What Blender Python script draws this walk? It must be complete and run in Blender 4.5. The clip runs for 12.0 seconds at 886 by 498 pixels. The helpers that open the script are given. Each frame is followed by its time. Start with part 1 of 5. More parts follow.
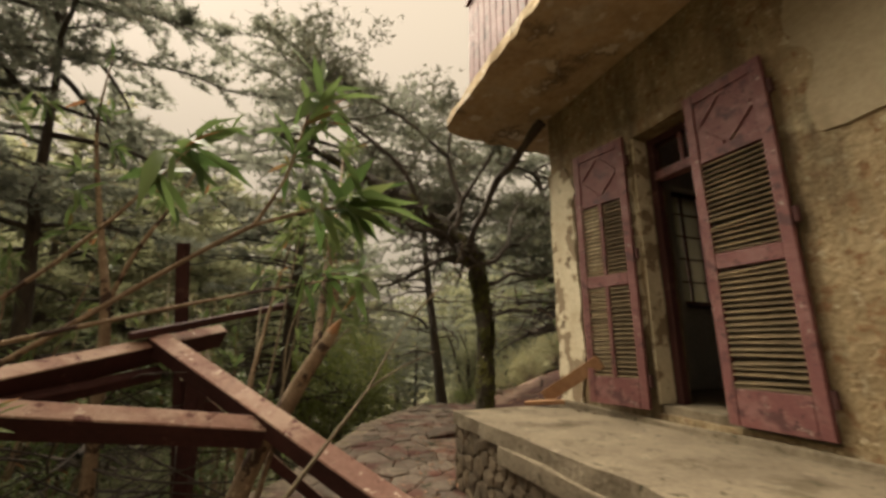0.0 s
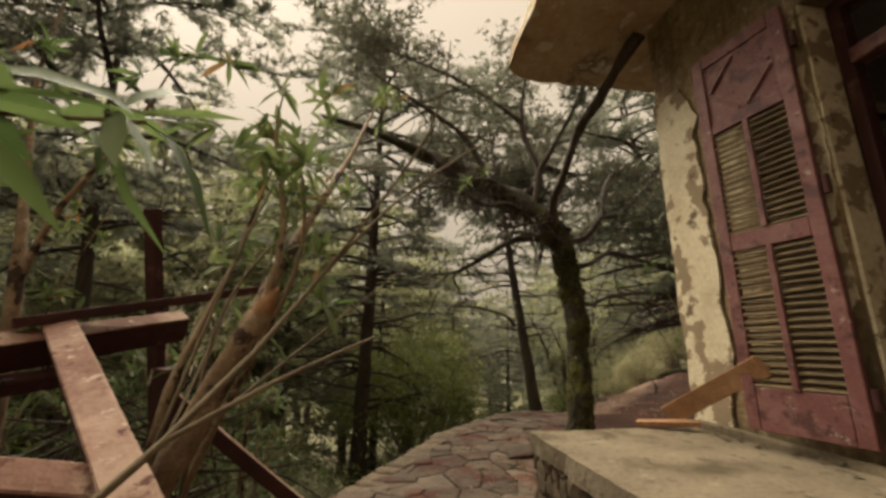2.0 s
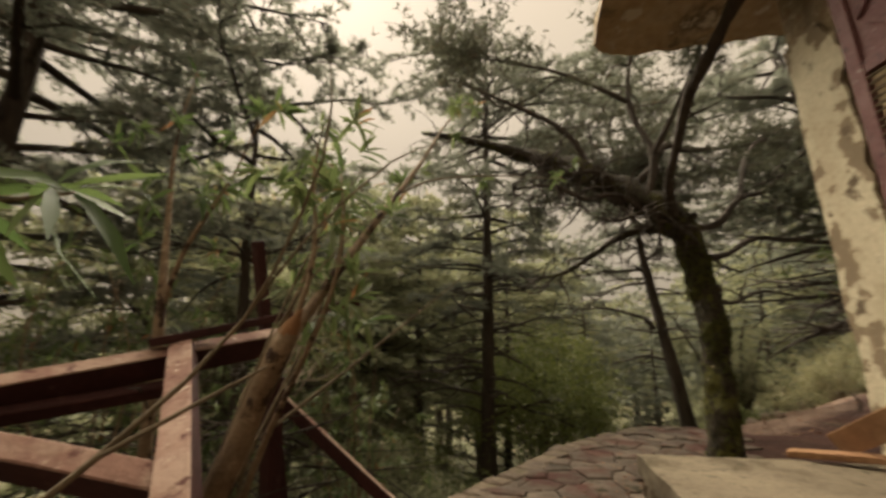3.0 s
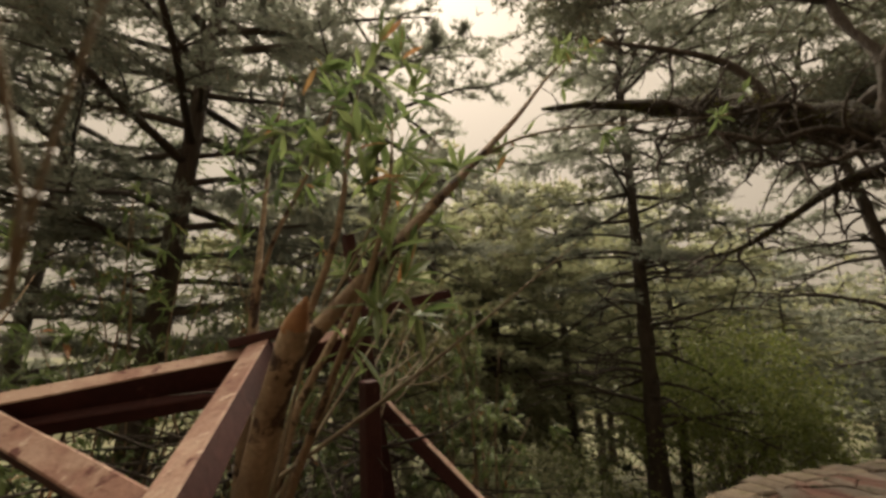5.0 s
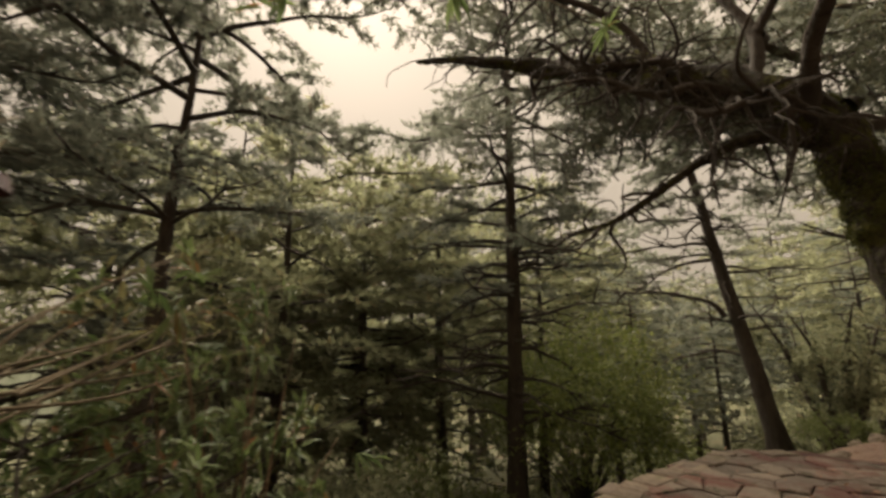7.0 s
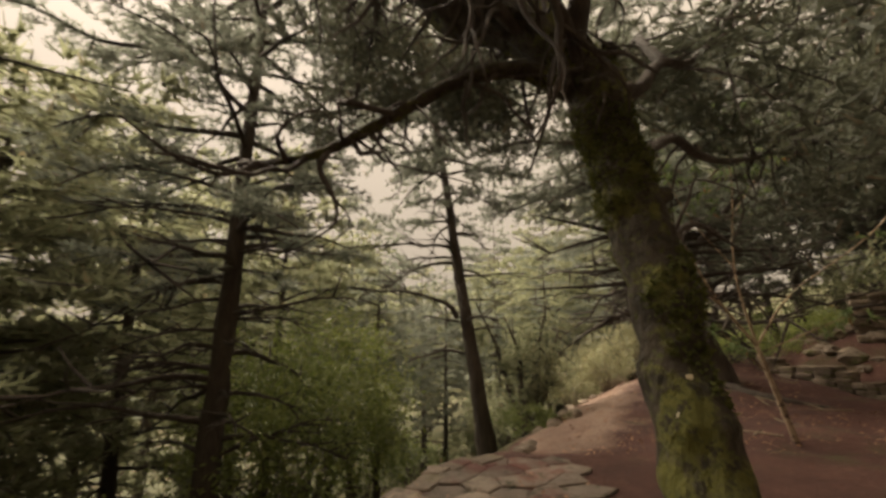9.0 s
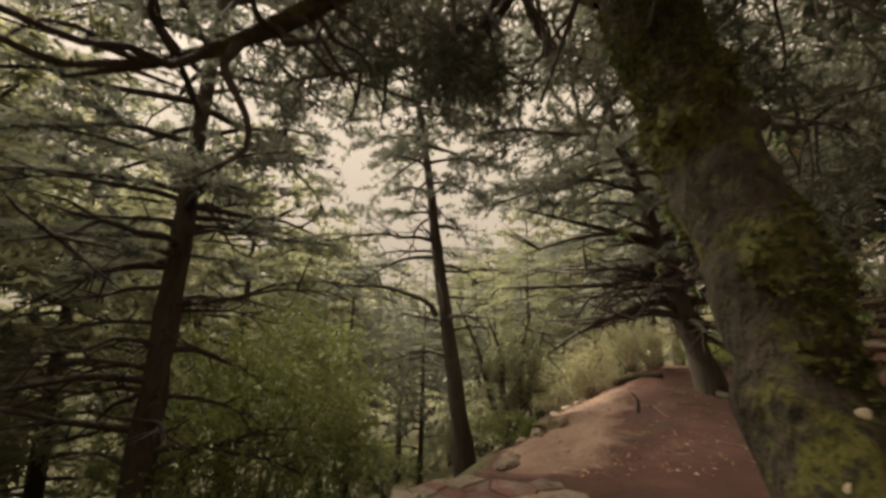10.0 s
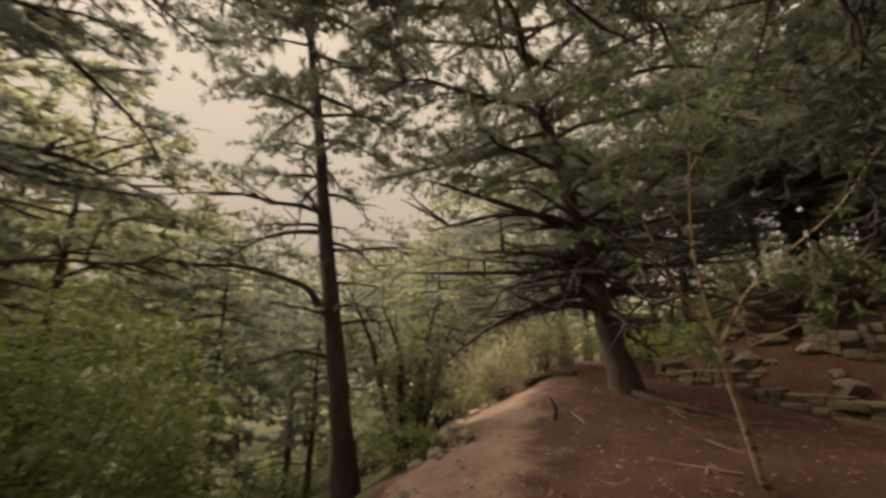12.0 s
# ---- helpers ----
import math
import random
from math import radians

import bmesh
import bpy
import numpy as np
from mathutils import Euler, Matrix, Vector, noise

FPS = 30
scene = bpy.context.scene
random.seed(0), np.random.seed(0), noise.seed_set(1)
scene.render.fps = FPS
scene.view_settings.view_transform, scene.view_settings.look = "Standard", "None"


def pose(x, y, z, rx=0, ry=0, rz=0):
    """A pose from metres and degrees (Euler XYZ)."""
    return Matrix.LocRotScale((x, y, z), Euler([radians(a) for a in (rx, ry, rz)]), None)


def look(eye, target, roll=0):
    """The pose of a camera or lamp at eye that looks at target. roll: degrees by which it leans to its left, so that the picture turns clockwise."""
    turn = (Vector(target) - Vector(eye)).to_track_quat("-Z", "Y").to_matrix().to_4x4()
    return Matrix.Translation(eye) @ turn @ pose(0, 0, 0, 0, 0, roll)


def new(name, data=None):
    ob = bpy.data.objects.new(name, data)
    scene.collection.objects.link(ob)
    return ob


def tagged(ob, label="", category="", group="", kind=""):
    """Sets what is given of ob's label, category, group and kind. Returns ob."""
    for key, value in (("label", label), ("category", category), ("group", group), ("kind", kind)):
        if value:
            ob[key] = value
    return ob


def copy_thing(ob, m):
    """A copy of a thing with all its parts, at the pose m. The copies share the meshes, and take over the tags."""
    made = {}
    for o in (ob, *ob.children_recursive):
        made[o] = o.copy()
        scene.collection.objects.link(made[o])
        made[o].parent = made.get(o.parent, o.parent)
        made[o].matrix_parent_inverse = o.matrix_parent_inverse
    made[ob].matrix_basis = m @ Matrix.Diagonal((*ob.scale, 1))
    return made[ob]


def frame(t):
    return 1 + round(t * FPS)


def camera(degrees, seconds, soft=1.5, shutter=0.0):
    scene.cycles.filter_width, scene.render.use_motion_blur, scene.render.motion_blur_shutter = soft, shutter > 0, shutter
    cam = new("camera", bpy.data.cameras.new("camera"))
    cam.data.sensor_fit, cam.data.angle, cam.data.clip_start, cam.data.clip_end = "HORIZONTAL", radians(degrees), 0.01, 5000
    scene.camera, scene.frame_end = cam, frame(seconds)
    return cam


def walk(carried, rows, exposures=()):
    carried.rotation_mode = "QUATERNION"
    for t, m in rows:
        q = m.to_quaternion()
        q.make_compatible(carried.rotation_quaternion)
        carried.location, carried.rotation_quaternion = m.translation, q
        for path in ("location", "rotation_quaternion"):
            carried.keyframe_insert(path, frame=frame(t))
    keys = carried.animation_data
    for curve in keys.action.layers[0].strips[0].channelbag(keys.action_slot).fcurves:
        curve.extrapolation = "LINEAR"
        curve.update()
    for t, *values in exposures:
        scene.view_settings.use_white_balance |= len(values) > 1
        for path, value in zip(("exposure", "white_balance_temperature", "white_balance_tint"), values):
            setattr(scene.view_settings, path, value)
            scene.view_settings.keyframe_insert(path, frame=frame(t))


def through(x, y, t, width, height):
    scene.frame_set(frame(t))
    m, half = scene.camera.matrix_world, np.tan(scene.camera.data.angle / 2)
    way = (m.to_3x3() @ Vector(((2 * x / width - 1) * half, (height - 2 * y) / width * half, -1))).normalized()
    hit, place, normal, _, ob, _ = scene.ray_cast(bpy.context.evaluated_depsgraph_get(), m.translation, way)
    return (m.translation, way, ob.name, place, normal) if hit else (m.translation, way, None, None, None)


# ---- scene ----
cam = camera(96.0, 12.0, soft=3.0, shutter=0.4)
METRES, EYE, TILT, LEAN, TURN = 8.0, 1.5, 0.0, 0.0, 0.0
ROWS = [
    (0.0, 0.0, 0.0, 0.0, -0.08, 13.39, -0.35),
    (0.5, -0.0058, 0.0367, -0.0004, 4.98, 13.56, -0.62),
    (1.0, -0.0001, 0.0767, -0.0039, 6.61, 13.3, 0.08),
    (1.5, 0.0178, 0.1132, -0.0015, 10.93, 13.48, 0.39),
    (2.0, 0.0289, 0.1487, -0.0053, 13.3, 13.39, -0.18),
    (2.5, 0.0395, 0.1663, -0.0059, 19.58, 13.88, -0.01),
    (3.0, 0.0744, 0.1736, -0.0, 32.3, 13.96, 0.25),
    (5.0, 0.0541, 0.2482, 0.0009, 53.07, 13.92, 0.34),
    (5.5, 0.0382, 0.2822, -0.0014, 54.18, 13.98, 0.56),
    (6.0, 0.0158, 0.3252, -0.0031, 45.98, 13.26, 0.55),
    (6.5, 0.006, 0.3662, -0.0054, 39.34, 13.13, 0.55),
    (7.0, -0.0099, 0.4093, -0.0058, 37.31, 13.37, 0.5),
    (7.5, -0.026, 0.4584, -0.009, 28.87, 13.15, 0.67),
    (9.5, -0.0168, 0.6649, -0.0057, 1.52, 13.09, 0.78),
    (10.0, -0.0193, 0.7118, -0.0076, 1.54, 13.16, 0.11),
    (10.5, -0.0144, 0.7573, -0.0082, 0.77, 13.06, 0.68),
    (11.0, -0.0079, 0.8003, -0.0089, 1.79, 13.33, 0.74),
    (11.5, 0.0016, 0.8586, -0.008, -2.28, 12.78, 0.49),
    (12.0, 0.0443, 0.9257, -0.0097, -10.19, 12.73, 0.6),
]
walk(cam, [(t, pose(0, 0, EYE, TILT, LEAN, TURN) @ pose(METRES * x, METRES * y, METRES * z, 90 + pitch, roll, yaw)) for t, x, y, z, yaw, pitch, roll in ROWS], [(0.0, 3.55, 6500, 12), (2.0, 3.5, 6500, 12), (3.0, 3.4, 6500, 12), (5.0, 3.5, 6450, 13), (7.5, 3.5, 6450, 14), (9.5, 3.7, 6450, 15), (10.5, 3.62, 6450, 15), (12.0, 3.45, 6450, 16)])

# ---- light: overcast, misty sky with a soft warm veil ----
SUN_EL, SUN_AZ = radians(50), radians(-55)
world = bpy.data.worlds.new("overcast_sky")
scene.world = world
world.use_nodes = True
wt = world.node_tree
wt.nodes.clear()
w_out = wt.nodes.new("ShaderNodeOutputWorld")
w_bg = wt.nodes.new("ShaderNodeBackground")
w_sky = wt.nodes.new("ShaderNodeTexSky")
w_sky.sky_type = "NISHITA"
w_sky.sun_disc = False
w_sky.sun_elevation, w_sky.sun_rotation = SUN_EL, SUN_AZ
w_sky.dust_density = 4.0
w_mix = wt.nodes.new("ShaderNodeMix")
w_mix.data_type = "RGBA"
w_mix.inputs[0].default_value = 0.985
w_mix.inputs[7].default_value = (0.89, 0.73, 0.50, 1)   # cloud layer
wt.links.new(w_sky.outputs[0], w_mix.inputs[6])
# an overcast sky is about three times as bright overhead as at the horizon
w_geo = wt.nodes.new("ShaderNodeTexCoord")
w_sep = wt.nodes.new("ShaderNodeSeparateXYZ")
w_map = wt.nodes.new("ShaderNodeMapRange")
w_map.inputs["From Min"].default_value, w_map.inputs["From Max"].default_value = 0.0, 1.0
w_map.inputs["To Min"].default_value, w_map.inputs["To Max"].default_value = 0.75, 2.1
w_mul = wt.nodes.new("ShaderNodeMix")
w_mul.data_type, w_mul.blend_type = "RGBA", "MULTIPLY"
w_mul.inputs[0].default_value = 1.0
wt.links.new(w_geo.outputs["Generated"], w_sep.inputs[0])
wt.links.new(w_sep.outputs[2], w_map.inputs[0])
wt.links.new(w_mix.outputs[2], w_mul.inputs[6])
wt.links.new(w_map.outputs[0], w_mul.inputs[7])
wt.links.new(w_mul.outputs[2], w_bg.inputs[0])
w_bg.inputs[1].default_value = 0.05
wt.links.new(w_bg.outputs[0], w_out.inputs[0])
sun = new("sun", bpy.data.lights.new("sun", "SUN"))
sun.data.energy, sun.data.angle, sun.data.color = 1.5, radians(60), (1.0, 0.90, 0.70)
sun.matrix_world = look((20 * math.sin(SUN_AZ) * math.cos(SUN_EL), 20 * math.cos(SUN_AZ) * math.cos(SUN_EL), 20 * math.sin(SUN_EL)), (0, 0, 0))


# ---- materials ----
def node_mat(name):
    m = bpy.data.materials.new(name)
    m.use_nodes = True
    nt = m.node_tree
    return m, nt, nt.nodes["Principled BSDF"]


def add(nt, kind, **inputs):
    n = nt.nodes.new(kind)
    for k, v in inputs.items():
        n.inputs[k.replace("_", " ")].default_value = v
    return n


def ramp(nt, fac, stops):
    r = nt.nodes.new("ShaderNodeValToRGB")
    while len(r.color_ramp.elements) < len(stops):
        r.color_ramp.elements.new(0.5)
    for e, (p, c) in zip(r.color_ramp.elements, stops):
        e.position, e.color = p, (*c, 1)
    nt.links.new(fac, r.inputs[0])
    return r.outputs[0]


def mixc(nt, fac, a, b):
    n = nt.nodes.new("ShaderNodeMix")
    n.data_type = "RGBA"
    for i, v in ((0, fac), (6, a), (7, b)):
        if isinstance(v, (int, float)):
            n.inputs[i].default_value = v
        elif isinstance(v, tuple):
            n.inputs[i].default_value = (*v, 1)
        else:
            nt.links.new(v, n.inputs[i])
    return n.outputs[2]


def noise_fac(nt, scale, detail=6.0, rough=0.6, space="Object", stretch=None):
    co = nt.nodes.new("ShaderNodeTexCoord")
    src = co.outputs[space]
    if space == "World":
        src = co.outputs["Object"]
    if stretch:
        mp = nt.nodes.new("ShaderNodeMapping")
        mp.inputs["Scale"].default_value = stretch
        nt.links.new(src, mp.inputs["Vector"])
        src = mp.outputs[0]
    n = add(nt, "ShaderNodeTexNoise", Scale=scale, Detail=detail, Roughness=rough)
    nt.links.new(src, n.inputs["Vector"])
    return n.outputs[0]


def bump(nt, bsdf, height, strength, distance):
    b = add(nt, "ShaderNodeBump", Strength=strength, Distance=distance)
    nt.links.new(height, b.inputs["Height"])
    nt.links.new(b.outputs[0], bsdf.inputs["Normal"])


def rough_mat(name, stops, scale, fine, rough=0.9, relief=0.01, strength=0.6, vary=0.0, stretch=None, blotch=None, streak=None):
    """A matt surface: coarse colour variation, fine grain, relief, and an optional second colour in blotches."""
    m, nt, bsdf = node_mat(name)
    big = noise_fac(nt, scale, stretch=stretch)
    small = noise_fac(nt, fine, stretch=stretch)
    col = ramp(nt, big, stops)
    col = mixc(nt, 0.35, col, ramp(nt, small, [(0.3, tuple(c * 0.55 for c in stops[0][1])), (0.7, stops[-1][1])]))
    for colour, bscale, lo, hi in ([] if not blotch else blotch if isinstance(blotch, list) else [blotch]):
        col = mixc(nt, ramp(nt, noise_fac(nt, bscale, 8.0, 0.65), [(lo, (0, 0, 0)), (hi, (1, 1, 1))]), col, colour)
    if streak:
        colour, run, lo, hi = streak
        col = mixc(nt, ramp(nt, noise_fac(nt, 1.0, 9.0, 0.7, stretch=run), [(lo, (0, 0, 0)), (hi, (0.85, 0.85, 0.85))]), col, colour)
    if vary:
        info = nt.nodes.new("ShaderNodeObjectInfo")
        dark = ramp(nt, info.outputs["Random"], [(0.0, (1 - vary,) * 3), (1.0, (1.0,) * 3)])
        mul = nt.nodes.new("ShaderNodeMix")
        mul.data_type, mul.blend_type = "RGBA", "MULTIPLY"
        mul.inputs[0].default_value = 1.0
        nt.links.new(col, mul.inputs[6])
        nt.links.new(dark, mul.inputs[7])
        col = mul.outputs[2]
    nt.links.new(col, bsdf.inputs["Base Color"])
    bsdf.inputs["Roughness"].default_value = rough
    bsdf.inputs["Specular IOR Level"].default_value = 0.25
    bump(nt, bsdf, small, strength, relief)
    return m


def leaf_mat(name, dark, light, dry=None, rough=0.45, through=0.25, single=False):
    """Leaves, each of its own tint, that let some light through."""
    m, nt, bsdf = node_mat(name)
    geo = nt.nodes.new("ShaderNodeObjectInfo" if single else "ShaderNodeNewGeometry")
    pick = geo.outputs["Random"] if single else geo.outputs["Random Per Island"]
    stops = [(0.0, dark), (0.85, light)]
    if dry:
        stops += [(0.94, light), (0.97, dry)]
    col = ramp(nt, pick, stops)
    big = noise_fac(nt, 0.9, 3.0)
    col = mixc(nt, ramp(nt, big, [(0.35, (0, 0, 0)), (0.7, (0.5, 0.5, 0.5))]), col, dark)
    nt.links.new(col, bsdf.inputs["Base Color"])
    bsdf.inputs["Roughness"].default_value = rough
    bsdf.inputs["Specular IOR Level"].default_value = 0.3
    tr = nt.nodes.new("ShaderNodeBsdfTranslucent")
    nt.links.new(col, tr.inputs[0])
    mx = nt.nodes.new("ShaderNodeMixShader")
    mx.inputs[0].default_value = through
    nt.links.new(bsdf.outputs[0], mx.inputs[1])
    nt.links.new(tr.outputs[0], mx.inputs[2])
    nt.links.new(mx.outputs[0], nt.nodes["Material Output"].inputs[0])
    return m


M_PLASTER = rough_mat("weathered_plaster", [(0.3, (0.13, 0.09, 0.045)), (0.5, (0.26, 0.185, 0.10)), (0.68, (0.33, 0.255, 0.15))], 1.8, 22, relief=0.035, strength=1.0, blotch=[((0.42, 0.35, 0.22), 0.9, 0.58, 0.62), ((0.17, 0.095, 0.045), 9.0, 0.53, 0.62), ((0.36, 0.30, 0.20), 14.0, 0.57, 0.64)], streak=((0.075, 0.055, 0.03), (2.4, 2.4, 0.45), 0.47, 0.64))
M_LIME = rough_mat("flaking_limewash", [(0.35, (0.40, 0.33, 0.22)), (0.6, (0.56, 0.49, 0.35))], 2.5, 30, relief=0.008, blotch=[((0.20, 0.15, 0.095), 2.2, 0.51, 0.53), ((0.12, 0.088, 0.055), 5.0, 0.60, 0.64)])
M_PATCH = rough_mat("smooth_beige_plaster", [(0.3, (0.25, 0.195, 0.12)), (0.65, (0.34, 0.275, 0.18))], 1.6, 26, relief=0.008, blotch=((0.20, 0.15, 0.09), 1.9, 0.56, 0.70))
M_CONCRETE = rough_mat("dirty_cement", [(0.3, (0.10, 0.077, 0.05)), (0.6, (0.20, 0.16, 0.108))], 2.2, 35, relief=0.02, strength=0.8, blotch=[((0.065, 0.05, 0.028), 1.7, 0.52, 0.64), ((0.24, 0.195, 0.14), 6.0, 0.60, 0.68), ((0.05, 0.042, 0.022), 12.0, 0.58, 0.66)])
M_SOFFIT = rough_mat("stained_soffit", [(0.3, (0.26, 0.17, 0.09)), (0.5, (0.46, 0.33, 0.18)), (0.7, (0.46, 0.39, 0.28))], 1.7, 14, relief=0.015, blotch=[((0.11, 0.078, 0.05), 1.3, 0.55, 0.63), ((0.52, 0.45, 0.34), 2.6, 0.57, 0.61)])
M_RED = rough_mat("faded_maroon_paint", [(0.3, (0.10, 0.036, 0.034)), (0.6, (0.155, 0.060, 0.054))], 3, 40, rough=0.65, relief=0.006, blotch=[((0.17, 0.085, 0.075), 4.5, 0.48, 0.66), ((0.065, 0.026, 0.024), 6.0, 0.52, 0.62), ((0.27, 0.20, 0.165), 13.0, 0.62, 0.67), ((0.05, 0.022, 0.020), 24.0, 0.58, 0.64)])
M_SLAT = rough_mat("weathered_slat", [(0.3, (0.065, 0.045, 0.024)), (0.65, (0.18, 0.13, 0.07))], 5, 50, relief=0.003, vary=0.35)
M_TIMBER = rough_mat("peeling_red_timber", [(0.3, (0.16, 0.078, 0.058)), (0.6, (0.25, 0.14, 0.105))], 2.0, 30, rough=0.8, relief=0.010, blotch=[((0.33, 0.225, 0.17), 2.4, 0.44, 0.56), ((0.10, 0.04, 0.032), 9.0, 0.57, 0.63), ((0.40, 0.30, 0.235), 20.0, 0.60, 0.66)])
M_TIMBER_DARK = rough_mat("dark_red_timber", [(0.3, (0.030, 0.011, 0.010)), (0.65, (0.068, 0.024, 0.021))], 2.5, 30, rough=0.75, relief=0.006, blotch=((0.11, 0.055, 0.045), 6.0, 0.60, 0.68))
M_PLANK = rough_mat("bare_orange_plank", [(0.3, (0.19, 0.09, 0.045)), (0.65, (0.32, 0.18, 0.09))], 4, 40, relief=0.003)
M_RUBBLE = rough_mat("rubble_stone", [(0.3, (0.065, 0.048, 0.03)), (0.65, (0.17, 0.125, 0.078))], 4, 30, relief=0.03, vary=0.4)
M_MORTAR = rough_mat("earth_mortar", [(0.3, (0.05, 0.038, 0.024)), (0.65, (0.12, 0.09, 0.055))], 5, 40, relief=0.02)
M_PAVE = rough_mat("paving_stone", [(0.3, (0.10, 0.075, 0.058)), (0.65, (0.20, 0.155, 0.118))], 3.5, 30, relief=0.022, strength=0.8, vary=0.45, blotch=[((0.11, 0.046, 0.034), 1.6, 0.50, 0.60), ((0.05, 0.042, 0.022), 5.0, 0.56, 0.64)])


def ground_mat():
    """Red earth that gives way to a pale trodden track and, off the terrace, to mossy undergrowth."""
    m, nt, bsdf = node_mat("forest_earth")
    big, small, wide = noise_fac(nt, 1.1), noise_fac(nt, 26), noise_fac(nt, 0.7, 8.0, 0.65)

    def soil(stops, patch):
        col = mixc(nt, 0.4, ramp(nt, big, stops), ramp(nt, small, [(0.3, tuple(c * 0.5 for c in stops[0][1])), (0.7, stops[-1][1])]))
        return mixc(nt, ramp(nt, wide, [(0.54, (0, 0, 0)), (0.68, (0.9, 0.9, 0.9))]), col, patch)

    def cover(name, lo=0.80, hi=1.12):
        at_ = nt.nodes.new("ShaderNodeAttribute")
        at_.attribute_name = name
        sm = nt.nodes.new("ShaderNodeMath")
        sm.operation = "ADD"
        nt.links.new(at_.outputs["Fac"], sm.inputs[0])
        nt.links.new(noise_fac(nt, 2.2, 7.0, 0.65), sm.inputs[1])
        return ramp(nt, sm.outputs[0], [(lo, (0, 0, 0)), (hi, (1, 1, 1))])

    earth = soil([(0.3, (0.030, 0.014, 0.011)), (0.5, (0.058, 0.025, 0.018)), (0.7, (0.096, 0.045, 0.033))], (0.05, 0.042, 0.018))
    track = soil([(0.3, (0.11, 0.068, 0.05)), (0.65, (0.22, 0.148, 0.108))], (0.12, 0.06, 0.04))
    under = soil([(0.3, (0.030, 0.032, 0.014)), (0.65, (0.075, 0.072, 0.030))], (0.09, 0.055, 0.03))
    col = mixc(nt, cover("track", 0.62, 1.40), earth, track)
    col = mixc(nt, cover("undergrowth"), col, under)
    nt.links.new(col, bsdf.inputs["Base Color"])
    bsdf.inputs["Roughness"].default_value = 0.95
    bsdf.inputs["Specular IOR Level"].default_value = 0.2
    bump(nt, bsdf, small, 1.0, 0.05)
    return m


M_GROUND = ground_mat()
M_BARK = rough_mat("dark_bark", [(0.3, (0.034, 0.027, 0.021)), (0.65, (0.088, 0.069, 0.053))], 5, 22, relief=0.06, strength=1.0, stretch=(1, 1, 0.25))
M_MOSS = rough_mat("mossy_bark", [(0.3, (0.020, 0.015, 0.010)), (0.65, (0.060, 0.045, 0.028))], 7, 24, relief=0.07, strength=1.0, stretch=(1, 1, 0.5), blotch=[((0.085, 0.080, 0.016), 3.6, 0.51, 0.58), ((0.022, 0.017, 0.010), 13.0, 0.52, 0.60), ((0.050, 0.050, 0.012), 30.0, 0.55, 0.62)])
M_MOSS_TUFT = leaf_mat("moss_tuft", (0.045, 0.050, 0.010), (0.115, 0.115, 0.024), None, 0.8, 0.3)
M_STEM = rough_mat("pale_oleander_bark", [(0.3, (0.13, 0.085, 0.052)), (0.65, (0.30, 0.22, 0.14))], 8, 60, relief=0.012, strength=0.8, blotch=[((0.05, 0.03, 0.02), 7.0, 0.54, 0.58), ((0.36, 0.28, 0.19), 16.0, 0.60, 0.66)])
M_GREY_TWIG = rough_mat("grey_dry_twig", [(0.3, (0.09, 0.07, 0.045)), (0.65, (0.22, 0.175, 0.115))], 6, 50, relief=0.003)
M_OLEANDER = leaf_mat("oleander_leaf", (0.075, 0.11, 0.038), (0.185, 0.225, 0.085), (0.30, 0.13, 0.055), 0.5, 0.45)
M_OLEANDER_LEAF = leaf_mat("oleander_single_leaf", (0.055, 0.095, 0.028), (0.15, 0.205, 0.07), (0.34, 0.15, 0.07), 0.5, 0.45, True)
M_NEEDLE = leaf_mat("conifer_needles", (0.138, 0.147, 0.112), (0.22, 0.23, 0.178), (0.22, 0.17, 0.12), 0.65, 0.6)
M_NEEDLE2 = leaf_mat("yellow_green_needles", (0.17, 0.178, 0.098), (0.26, 0.26, 0.155), (0.24, 0.19, 0.11), 0.65, 0.6)
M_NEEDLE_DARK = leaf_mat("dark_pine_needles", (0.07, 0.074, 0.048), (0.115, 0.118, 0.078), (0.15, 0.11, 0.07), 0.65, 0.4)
M_PALE_SHRUB = leaf_mat("grey_yellow_leaf", (0.16, 0.155, 0.075), (0.27, 0.25, 0.135), (0.28, 0.21, 0.12), 0.6, 0.5)
M_SHRUB = leaf_mat("glossy_shrub_leaf", (0.10, 0.12, 0.035), (0.19, 0.21, 0.068), None, 0.45, 0.45)
M_BRIGHT_SHRUB = leaf_mat("bright_evergreen_leaf", (0.12, 0.15, 0.035), (0.24, 0.26, 0.075), None, 0.45, 0.45)
M_DARKROOM = rough_mat("dingy_interior_wall", [(0.3, (0.40, 0.38, 0.35)), (0.65, (0.56, 0.53, 0.48))], 1.5, 20, relief=0.005)
M_ROCK = rough_mat("hillside_rock", [(0.3, (0.10, 0.075, 0.055)), (0.65, (0.23, 0.175, 0.125))], 2.2, 18, relief=0.05, vary=0.35, blotch=((0.075, 0.075, 0.022), 1.4, 0.52, 0.64))
m_glass, nt_, b_ = node_mat("window_glass")
b_.inputs["Transmission Weight"].default_value, b_.inputs["Roughness"].default_value = 1.0, 0.3
b_.inputs["Base Color"].default_value = (0.20, 0.175, 0.11, 1)   # dark brown tint put into the glass to dim the bright view outside
M_GLASS = m_glass


# ---- building helpers ----
def part(name, bm, material, parent, label=""):
    """Links a bmesh as one mesh object under a thing or a part."""
    me = bpy.data.meshes.new(name)
    bm.to_mesh(me)
    bm.free()
    return link(name, me, material, parent, label)


